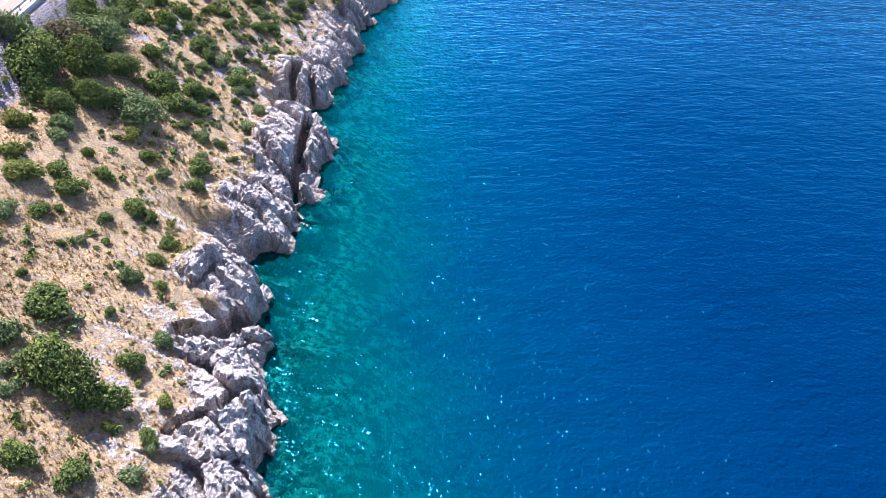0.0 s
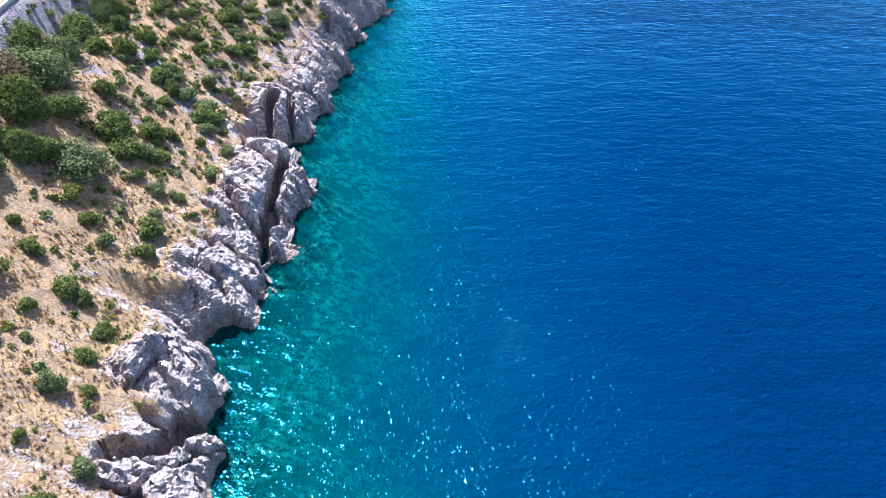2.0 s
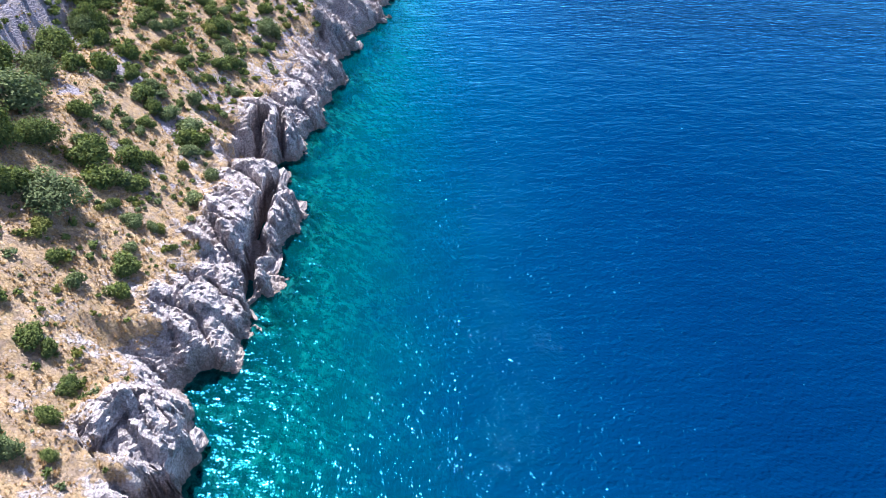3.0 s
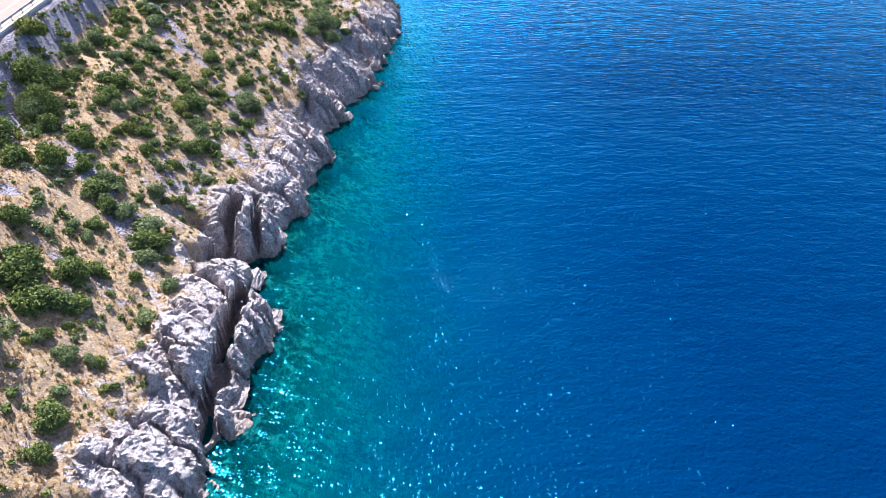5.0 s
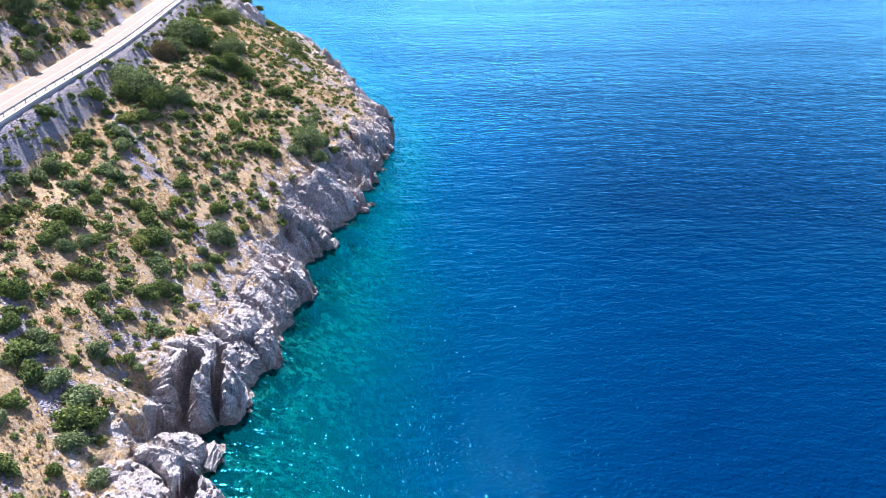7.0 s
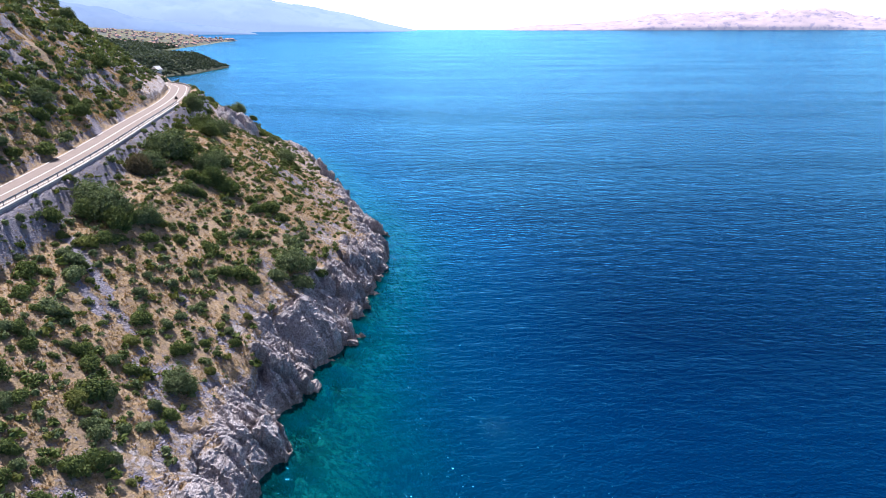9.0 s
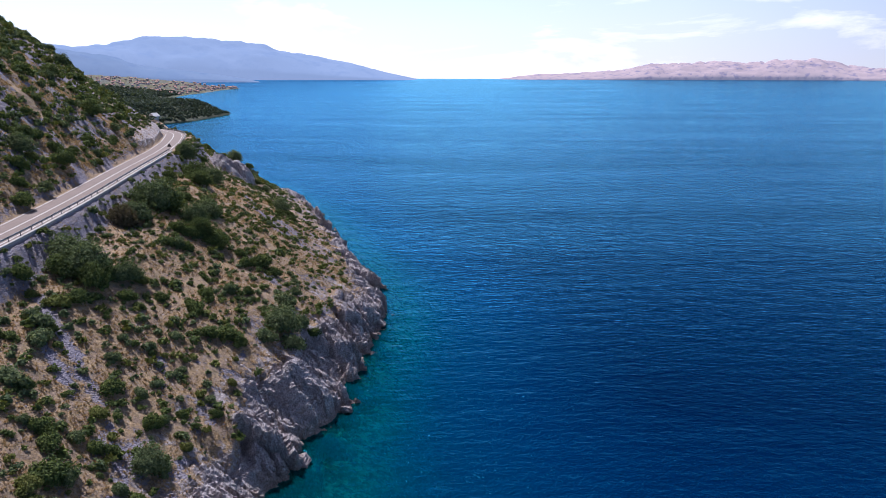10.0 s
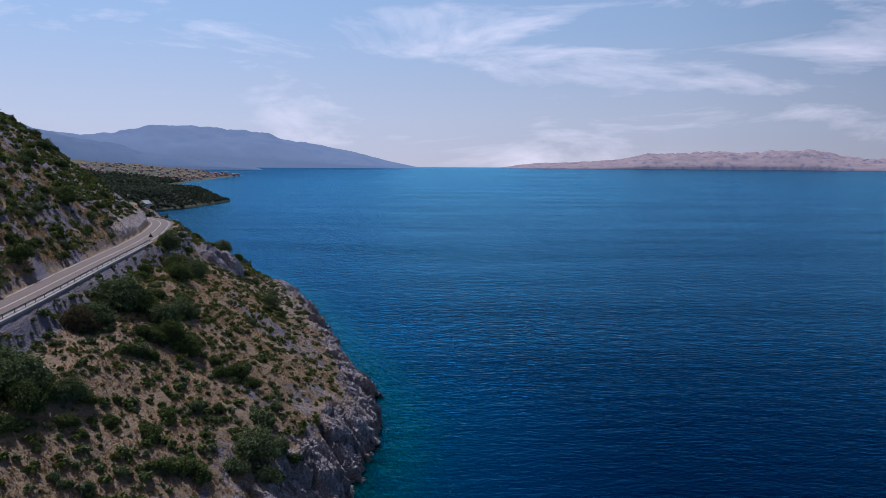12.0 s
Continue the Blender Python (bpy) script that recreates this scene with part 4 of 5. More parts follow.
# ---- plants and loose stone ----
def leafy(name, base, bright, dull, rough=0.85):
    """Foliage: each leaf cluster has its own tone, each plant its own tint."""
    m, nt, b, ln = material(name)
    geo = nt.nodes.new("ShaderNodeNewGeometry")
    info = nt.nodes.new("ShaderNodeObjectInfo")
    col = mixed(nt, geo.outputs["Random Per Island"], base, bright)
    col = mixed(nt, math_node(nt, "MULTIPLY", info.outputs["Random"], 0.40), col, dull)
    pos = nt.nodes.new("ShaderNodeTexCoord").outputs["Object"]
    col = mixed(nt, math_node(nt, "MULTIPLY", noise_fac(nt, pos, 2.2, 4, 0.5, 0.7), 0.5), col, dull)
    ln(col, b.inputs["Base Color"])
    b.inputs["Roughness"].default_value = rough
    b.inputs["Specular IOR Level"].default_value = 0.05
    # thin leaves let some of the light through
    thin = nt.nodes.new("ShaderNodeBsdfTranslucent")
    ln(mixed(nt, 1.0, col, (1.0, 1.0, 0.55), "MULTIPLY"), thin.inputs["Color"])
    both = nt.nodes.new("ShaderNodeMixShader")
    both.inputs["Fac"].default_value = 0.24
    ln(b.outputs[0], both.inputs[1])
    ln(thin.outputs[0], both.inputs[2])
    ln(both.outputs[0], nt.nodes["Material Output"].inputs["Surface"])
    return m


JUNIPER = leafy("juniper_leaf", (0.040, 0.068, 0.028), (0.220, 0.260, 0.075), (0.075, 0.105, 0.042))
OAK = leafy("holm_oak_leaf", (0.058, 0.090, 0.046), (0.250, 0.290, 0.130), (0.105, 0.140, 0.070))
BROOM = leafy("broom_leaf", (0.090, 0.115, 0.025), (0.250, 0.265, 0.080), (0.130, 0.130, 0.045))
BROWN = leafy("dry_oak_leaf", (0.085, 0.075, 0.045), (0.170, 0.140, 0.085), (0.110, 0.085, 0.050))
GRASS = leafy("dry_grass", (0.31, 0.205, 0.11), (0.56, 0.40, 0.235), (0.40, 0.27, 0.15), 0.9)
FAR_LEAF = leafy("far_wood_leaf", (0.035, 0.058, 0.048), (0.125, 0.150, 0.105), (0.070, 0.092, 0.075))
BARK = plain("grey_bark", (0.16, 0.13, 0.10), 0.9, scale=8)


def make_stone():
    m, nt, b, ln = material("broken_limestone")
    pos = nt.nodes.new("ShaderNodeNewGeometry").outputs["Position"]
    col, height = limestone(nt, pos)
    geo = nt.nodes.new("ShaderNodeNewGeometry")
    ln(mixed(nt, math_node(nt, "ADD", math_node(nt, "MULTIPLY", geo.outputs["Random Per Island"], 0.5), 0.4), col, (0.12, 0.115, 0.16)), b.inputs["Base Color"])
    ln(bumped(nt, height, 0.7, 0.1), b.inputs["Normal"])
    b.inputs["Roughness"].default_value = 0.92
    return m


STONE = make_stone()


def tri_mesh(name, verts, tris, mat, shade=False):
    me = bpy.data.meshes.new(name)
    me.vertices.add(len(verts))
    me.vertices.foreach_set("co", np.asarray(verts, np.float32).ravel())
    me.loops.add(len(tris) * 3)
    me.loops.foreach_set("vertex_index", np.asarray(tris, np.int32).ravel())
    me.polygons.add(len(tris))
    me.polygons.foreach_set("loop_start", np.arange(0, len(tris) * 3, 3, dtype=np.int32))
    me.polygons.foreach_set("loop_total", np.full(len(tris), 3, dtype=np.int32))
    me.polygons.foreach_set("use_smooth", np.full(len(tris), shade))
    me.update()
    me.materials.append(mat)
    return me


def leaf_cards(rng, centres, normals, size):
    """Small bent leaf clusters, two triangles each, facing roughly along the normals."""
    n = len(centres)
    nr = normals + rng.normal(0, 0.55, (n, 3))
    nr /= np.linalg.norm(nr, axis=1)[:, None]
    a = np.cross(nr, rng.normal(0, 1, (n, 3)))
    a /= np.linalg.norm(a, axis=1)[:, None]
    b = np.cross(nr, a)
    s = (size * rng.uniform(0.6, 1.35, n))[:, None]
    fold = nr * s * rng.uniform(0.1, 0.5, n)[:, None]
    v = np.stack([centres - a * s, centres - b * s * 0.62 - fold, centres + a * s, centres + b * s * 0.62 - fold], 1)
    i = np.arange(n)[:, None] * 4
    t = np.concatenate([i + [[0, 1, 2]], i + [[0, 2, 3]]], 0)
    return v.reshape(-1, 3), t


def crown_arrays(seed, leaves, lobes, size, flat=0.8):
    """A crown of unit radius: uneven lobes, each a shell of leaf clusters with gaps."""
    rng = np.random.default_rng(seed)
    cen, nor = [], []
    for k in range(lobes):
        ang, rad = rng.uniform(0, 2 * math.pi), 0.62 * math.sqrt(rng.uniform(0.02, 1)) if k else 0.0
        r = rng.uniform(0.22, 0.50) if k else 0.5
        c = np.array([math.cos(ang) * rad, math.sin(ang) * rad, flat * (0.50 - 0.32 * rad) + rng.uniform(-0.08, 0.16)])
        n = int(leaves * r * r / (lobes * 0.17))
        d = rng.normal(0, 1, (n, 3))
        d[:, 2] = np.abs(d[:, 2]) * 1.1 - 0.55
        d /= np.linalg.norm(d, axis=1)[:, None]
        bump = 1 + 0.22 * np.sin(d[:, 0] * 7 + seed + k) * np.sin(d[:, 1] * 8 + k) + 0.12 * np.sin(d[:, 2] * 11 + 2 * k)
        p = c + d * (r * bump * rng.uniform(0.55, 1.22, n) ** 0.7)[:, None] * [1, 1, flat + 0.1]
        keep = p[:, 2] > 0.02
        cen.append(p[keep])
        nor.append((d * 0.8 + [0, 0, 0.45])[keep])
    return leaf_cards(rng, np.vstack(cen), np.vstack(nor), size)


def core_arrays(seed, flat=0.8, r=0.40):
    """A lumpy closed core added inside a crown to block light."""
    rng = np.random.default_rng(seed)
    bm = bmesh.new()
    bmesh.ops.create_icosphere(bm, subdivisions=2, radius=r)
    for v in bm.verts:
        v.co *= 1 + 0.25 * math.sin(v.co.x * 9 + seed) * math.sin(v.co.y * 8) + rng.uniform(-0.08, 0.08)
        v.co.z = max(0.0, v.co.z * flat + 0.38)
    v = np.array([x.co[:] for x in bm.verts])
    t = np.array([[q.index for q in f.verts] for f in bm.faces])
    bm.free()
    return v, t


def crown_mesh(name, seed, leaves, lobes, size, mat, flat=0.8):
    v1, t1 = crown_arrays(seed, leaves, lobes, size, flat)
    v2, t2 = core_arrays(seed, flat)
    return tri_mesh(name, np.vstack([v1, v2]), np.vstack([t1, t2 + len(v1)]), mat)


def stems_mesh(name, seed, count, thick, reach):
    """Tapered, leaning stems from one root."""
    rng = random.Random(seed)
    bm = bmesh.new()
    for k in range(count):
        ang, lean = rng.uniform(0, 6.28), rng.uniform(0.15, 0.45)
        path = [Vector((0.05 * math.cos(ang), 0.05 * math.sin(ang), -0.25)), Vector((lean * 0.5 * math.cos(ang), lean * 0.5 * math.sin(ang), reach * 0.45)),
                Vector((lean * math.cos(ang + 0.3), lean * math.sin(ang + 0.3), reach))]
        rings = []
        for j, p in enumerate(path):
            r = thick * (1 - 0.38 * j)
            rings.append([bm.verts.new(p + Vector((r * math.cos(a), r * math.sin(a), 0))) for a in (0, 1.26, 2.51, 3.77, 5.03)])
        for lo, hi in zip(rings, rings[1:]):
            for i in range(5):
                bm.faces.new((lo[i], lo[(i + 1) % 5], hi[(i + 1) % 5], hi[i]))
    me = bpy.data.meshes.new(name)
    bm.to_mesh(me)
    bm.free()
    me.materials.append(BARK)
    return me


def plant(name, stem_name, stem, crown, label, category, group):
    root = new(name)
    root.empty_display_size = 0.3
    for part_name, me in ((stem_name, stem), ("crown", crown)):
        o = new(part_name, me)
        o.parent = root
    return tagged(root, label, category, group)


def make_plants():
    rng = random.Random(4)
    shrubs, trees = [], []
    kinds = [(JUNIPER, "dark green rounded juniper shrub on the dry slope"), (JUNIPER, "dense dark green evergreen shrub among dry grass"), (OAK, "grey-green holm oak shrub on stony ground"),
             (OAK, "spreading grey-green oak shrub on the dry slope"), (BROOM, "yellow-green low broom shrub among dry grass"), (JUNIPER, "low windswept dark juniper on pale limestone")]
    stem = [stems_mesh("stem", k, 4, 0.045, 0.55) for k in range(2)]
    trunk = [stems_mesh("trunk", 9 + k, 3, 0.07, 0.75) for k in range(2)]
    for k, (mat, label) in enumerate(kinds):
        shrubs.append((stem[k % 2], crown_mesh("crown", 20 + k, 2300, 9 + k % 4, 0.080, mat, 0.70 + 0.06 * (k % 3)), label))
    for k, (mat, label) in enumerate(((OAK, "large grey-green oak with a broad uneven crown"), (JUNIPER, "large dark green evergreen tree with lobed crown"), (BROWN, "large oak with browning dry crown below the road"))):
        trees.append((trunk[k % 2], crown_mesh("crown", 40 + k, 6500, 16, 0.050, mat, 0.85), label))
    made = {}
    h, _, _ = land(np.array([s[0] for s in SHRUBS]), np.array([s[1] for s in SHRUBS]))
    for (x, y, r), z in zip(SHRUBS, h):
        big = r > 2.15
        pool = trees if big else shrubs
        dry = math.hypot(x + 64.7, y - 250.4) < 1.5 or math.hypot(x + 59.0, y - 116.0) < 1.0
        i = 2 if big and dry else rng.choice((0, 1)) if big else rng.choice((0, 0, 1, 1, 2, 2, 3, 4, 5))
        key = (big, i)
        m = Matrix.Translation((x, y, float(z) - 0.12 * r)) @ pose(0, 0, 0, 0, 14, 0) @ pose(0, 0, 0, 0, 0, rng.uniform(0, 360))
        size = r * rng.uniform(1.1, 1.4) * ((1.15 if r > 2.15 else 1.0) if y > 150 else 1.0)
        if key not in made:
            st, cr, label = pool[i]
            made[key] = plant("tree" if big else "shrub", "trunk" if big else "stem", st, cr, label, "tree" if big else "shrub", "trees on the hillside" if big else "shrubs on the hillside")
            ob = made[key]
            ob.matrix_basis = m
        else:
            ob = copy_thing(made[key], m)
        ob.scale = (size * rng.uniform(0.8, 1.2), size * rng.uniform(0.8, 1.2), size * rng.uniform(0.95, 1.4))


def scatter(name, templates, places, mat, label, category):
    """One joined object of many small pieces; a place is x, y, z, size, turn, template."""
    verts, tris, base = [], [], 0
    for k, (tv, tt) in enumerate(templates):
        p = places[places[:, 5] == k]
        if not len(p):
            continue
        c, s = np.cos(p[:, 4])[:, None], np.sin(p[:, 4])[:, None]
        sz = p[:, 3][:, None]
        x = (tv[None, :, 0] * c - tv[None, :, 1] * s) * sz + p[:, 0][:, None]
        y = (tv[None, :, 0] * s + tv[None, :, 1] * c) * sz + p[:, 1][:, None]
        z = tv[None, :, 2] * sz + p[:, 2][:, None]
        verts.append(np.stack([x, y, z], -1).reshape(-1, 3))
        tris.append((tt[None] + (np.arange(len(p)) * len(tv))[:, None, None]).reshape(-1, 3) + base)
        base += len(p) * len(tv)
    ob = new(name, tri_mesh(name, np.vstack(verts), np.vstack(tris), mat))
    return tagged(ob, label, category, kind="stuff")


def tuft(seed, blades=9):
    rng = np.random.default_rng(seed)
    v, t = [], []
    for k in range(blades):
        a, lean, h = rng.uniform(0, 6.28), rng.uniform(0.25, 0.9), rng.uniform(0.5, 1.0)
        d, w = np.array([math.cos(a), math.sin(a), 0]), 0.19
        side = np.array([-d[1], d[0], 0]) * w
        v += [d * 0.08 - side, d * 0.08 + side, d * lean + [0, 0, h]]
        t.append([3 * k, 3 * k + 1, 3 * k + 2])
    return np.array(v), np.array(t)


def chip(seed):
    """An angular stone."""
    rng = np.random.default_rng(seed)
    bm = bmesh.new()
    bmesh.ops.create_icosphere(bm, subdivisions=1, radius=1.0)
    sc = rng.uniform(0.6, 1.2, 3)
    v = np.array([x.co[:] for x in bm.verts]) * sc * rng.uniform(0.72, 1.15, (len(bm.verts), 1))
    v[:, 2] *= 0.75
    t = np.array([[q.index for q in f.verts] for f in bm.faces])
    bm.free()
    return v, t


def strewn(count, y0, y1, d0, d1, seed):
    """Random places on the slope between two distances from the shore."""
    rng = np.random.default_rng(seed)
    y, d = rng.uniform(y0, y1, count), rng.uniform(d0, d1, count)
    s = np.interp(y, SMOOTH_Y, SMOOTH_S)
    x = coast_smooth(y) - d * np.sqrt(1 + s * s)
    h, rock, scree = land(x, y)
    w, _ = road_side(x, y)
    return rng, x, y, h, rock, scree, (w > 9.5) | (w < -0.8)


def make_cover():
    # dry grass tufts
    rng, x, y, h, rock, scree, ok = strewn(175000, 0, 360, 3, 105, 5)
    keep = ok & (rng.uniform(0, 1, len(x)) > rock * 1.1 + scree * 0.85) & (fbm(x, y, 5, 3, 77) > -0.35)
    p = np.stack([x, y, h - 0.02, rng.uniform(0.14, 0.40, len(x)) * (1 + 0.5 * smooth(60, 75, coast_smooth(y) - x)), rng.uniform(0, 6.28, len(x)), rng.integers(0, 5, len(x))], 1)[keep]
    scatter("dry_grass", [tuft(k) for k in range(5)], p, GRASS, "dry straw-coloured grass tufts all over the slope", "grass")
    # low bushes too small and many to count
    rng, x, y, h, rock, scree, ok = strewn(14800, 0, 470, 5, 140, 6)
    dens = 0.42 + 0.09 * (y < 120) + 0.75 * fbm(x, y, 16, 3, 78) + 0.30 * smooth(110, 170, y) + 0.16 * smooth(110, 140, y) * (1 - smooth(255, 290, y)) + 0.35 * (rng.uniform(0, 1, len(x)) - 0.5) - 0.30 * smooth(58, 75, coast_smooth(y) - x)
    keep = ok & (dens > 0.30) & (rock < 0.4)
    size = (0.22 + 0.75 * rng.uniform(0, 1, len(x)) ** 2.0) * (1 + 0.5 * smooth(110, 170, y)) * (1 + 0.5 * smooth(60, 80, coast_smooth(y) - x))
    p = np.stack([x, y, h - 0.1 * size, size, rng.uniform(0, 6.28, len(x)), rng.integers(0, 4, len(x))], 1)[keep]
    for k, (mat, word) in enumerate(((JUNIPER, "dark green"), (OAK, "grey-green"), (BROOM, "yellow-green"))):
        q = p[(np.arange(len(p)) % 7 < 3) if k == 0 else (np.arange(len(p)) % 7 == 3) | (np.arange(len(p)) % 7 == 4) if k == 1 else (np.arange(len(p)) % 7 > 4)]
        temps = []
        for j in range(4):
            temps.append(crown_arrays(60 + 10 * k + j, 44, 4, 0.31))
        scatter("low_scrub", temps, q, mat, "low %s scrub scattered over the hillside" % word, "scrub")
    # thickets towards the point and on the hill above the road, in bands that run down the slope
    rng, x, y, h, rock, scree, ok = strewn(8200, 112, 470, 9, 170, 8)
    up = coast_smooth(y) - x
    band = fbm(x + 0.55 * y, y * 0.45, 13, 3, 79) + 0.35 * (rng.uniform(0, 1, len(x)) - 0.5) + 0.34 * smooth(12, 34, up) * smooth(165, 205, y) - 0.25 * smooth(255, 300, y) * (1 - smooth(40, 60, up)) - 0.04 * smooth(60, 80, up) + 0.13 * (1 - smooth(165, 185, y)) + 0.40 * smooth(150, 165, y) * (1 - smooth(235, 260, y)) * smooth(10, 20, up) + 0.30 * smooth(135, 165, y) * (1 - smooth(235, 262, y)) * smooth(9, 16, up)
    keep = ok & (band > 0.15 + 0.36 * smooth(50, 70, up)) & (rock < 0.4)
    size = 0.42 + 0.9 * rng.uniform(0, 1, len(x)) ** 1.8 + 0.5 * smooth(70, 90, up)
    p = np.stack([x, y, h - 0.12 * size, size, rng.uniform(0, 6.28, len(x)), rng.integers(0, 4, len(x))], 1)[keep]
    for k, (mat, word) in enumerate(((JUNIPER, "dark green"), (OAK, "grey-green"))):
        scatter("thicket", [crown_arrays(160 + 10 * k + j, 112, 5, 0.215, 0.85) for j in range(4)], p[np.arange(len(p)) % 5 < 3] if k == 0 else p[np.arange(len(p)) % 5 > 2], mat, "dense %s thicket of bushes on the hillside" % word, "thicket")
    # scree and loose stones
    rng, x, y, h, rock, scree, ok = strewn(52000, 38, 420, 0.5, 75, 7)
    keep = ok & (rng.uniform(0, 1, len(x)) < 0.05 + (0.6 - 0.35 * (y < 125)) * scree + 0.06 * rock)
    p = np.stack([x, y, h + 0.02, 0.05 + 0.20 * rng.uniform(0, 1, len(x)) ** 3, rng.uniform(0, 6.28, len(x)), rng.integers(0, 6, len(x))], 1)[keep]
    scatter("loose_stones", [chip(k) for k in range(6)], p, STONE, "loose grey limestone rubble on the slope", "stones")


make_plants()
make_cover()


def make_far_wood():
    """Woods on the headland across the bay."""
    rng = np.random.default_rng(15)
    n = 9000
    y = np.concatenate([rng.uniform(1050, 1420, n), rng.uniform(480, 1050, n // 4), rng.uniform(1420, 2600, n)])
    d = rng.uniform(2, 420, len(y)) * np.where(y > 1420, 1.8, 1.0)
    x = coast_x(y) - d
    h, _, _ = land(x, y)
    keep = (h > 2.5) & (rng.uniform(0, 1, len(y)) > 0.12)
    size = rng.uniform(2.2, 4.6, len(y)) * np.where(y > 1420, 2.2, 1.0)
    p = np.stack([x, y, h - 0.3, size, rng.uniform(0, 6.28, len(y)), rng.integers(0, 4, len(y))], 1)[keep]
    scatter("far_woodland", [crown_arrays(90 + j, 15, 3, 0.50) for j in range(4)], p, FAR_LEAF, "dark green woods covering the low headland across the bay", "woods")


make_far_wood()

# ---- road fittings ----
def part(name, bm, mat, parent, label=""):
    me = bpy.data.meshes.new(name)
    bm.to_mesh(me)
    bm.free()
    me.materials.append(mat)
    ob = new(name, me)
    ob.parent = parent
    return tagged(ob, label)


def along_road(y0, y1, gap):
    """Places along the road's outer edge: point, direction along and direction inland."""
    line = spline(ROAD, 40)
    run = np.concatenate([[0], np.cumsum(np.hypot(*np.diff(line[:, :2], axis=0).T))])
    s0, s1 = np.interp([y0, y1], line[:, 0], run)
    out = []
    for s in np.arange(s0, s1, gap):
        y, x, z = (np.interp(s, run, line[:, k]) for k in range(3))
        y2, x2 = (np.interp(s + 0.5, run, line[:, k]) for k in range(2))
        t = Vector((x2 - x, y2 - y, 0)).normalized()
        out.append((Vector((x, y, z)), t, Vector((-t.y, t.x, 0))))
    return out


def swept(places, section, w):
    """A profile of (inland, up) points swept along the road."""
    bm = bmesh.new()
    rings = [[bm.verts.new(p + n * (w + a) + Vector((0, 0, b))) for a, b in section] for p, t, n in places]
    m = len(section)
    for lo, hi in zip(rings, rings[1:]):
        for i in range(m):
            bm.faces.new((lo[i], lo[(i + 1) % m], hi[(i + 1) % m], hi[i]))
    bm.faces.new(rings[0][::-1])
    bm.faces.new(rings[-1])
    bmesh.ops.recalc_face_normals(bm, faces=bm.faces)
    return bm


def make_guardrail():
    root = tagged(new("guardrail"), "long galvanised steel guardrail on posts along the road edge", "guardrail")
    wave = [(0.0, 0.0), (0.05, 0.04), (0.05, 0.10), (0.0, 0.145), (0.0, 0.165), (0.05, 0.21), (0.05, 0.27), (0.0, 0.31), (-0.03, 0.31), (-0.03, 0.0)]
    part("rail", swept(along_road(20, 343, 2.0), [(a, b + 0.50) for a, b in wave], 0.62), STEEL, root)
    bm = bmesh.new()
    bmesh.ops.create_cube(bm, size=1.0, matrix=Matrix.Translation((0, 0, 0.26)) @ Matrix.Diagonal((0.10, 0.14, 1.05, 1)))
    bmesh.ops.bevel(bm, geom=bm.edges[:], offset=0.012, segments=1, affect="EDGES")
    first = part("post", bm, STEEL, root)
    for k, (p, t, n) in enumerate(along_road(20, 343, 4.0)):
        o = first if k == 0 else new("post", first.data)
        o.parent = root
        o.matrix_basis = Matrix.Translation(p + n * 0.50) @ Matrix.Rotation(math.atan2(t.y, t.x), 4, "Z")
    kerb = part("kerb", swept(along_road(20, 346, 2.0), [(-0.30, -0.30), (0.22, -0.30), (0.22, 0.09), (-0.26, 0.11), (-0.30, 0.06)], 0.0), CONCRETE, None)
    tagged(kerb, "white concrete edge beam outside the guardrail", "kerb", kind="structure")
    # masonry wall that carries the road
    wall = part("retaining_wall", swept(along_road(24, 345, 3.0), [(-0.45, -1.5), (0.1, -1.5), (0.1, -0.31), (-0.26, -0.31)], 0.0), STONE, None)
    tagged(wall, "grey stone retaining wall under the road edge", "wall", kind="structure")


def make_markings():
    for name, w, half in (("edge_line", 1.05, 0.07), ("centre_line", 4.3, 0.08), ("edge_line", 7.6, 0.07)):
        tagged(ribbon(name, w - half, w + half, 0.008, PAINT), "faded white painted road line", "road marking", kind="structure")
    # blocks of stone along the outside of the bend
    first = None
    for k, (p, t, n) in enumerate(along_road(366, 450, 3.4)):
        bm = bmesh.new()
        if first is None:
            bmesh.ops.create_cube(bm, size=1.0, matrix=Matrix.Translation((0, 0, 0.2)) @ Matrix.Diagonal((1.5, 0.5, 0.8, 1)))
            bmesh.ops.bevel(bm, geom=bm.edges[:], offset=0.08, segments=2, affect="EDGES")
            first = part("kerb_stone", bm, CONCRETE, None)
            tagged(first, "pale rough stone block along the bend", "kerb stone", "kerb stones along the bend")
            ob = first
        else:
            bm.free()
            ob = new("kerb_stone", first.data)
            tagged(ob, "pale rough stone block along the bend", "kerb stone", "kerb stones along the bend")
        ob.matrix_basis = Matrix.Translation(p + n * (-0.3)) @ Matrix.Rotation(math.atan2(t.y, t.x), 4, "Z")


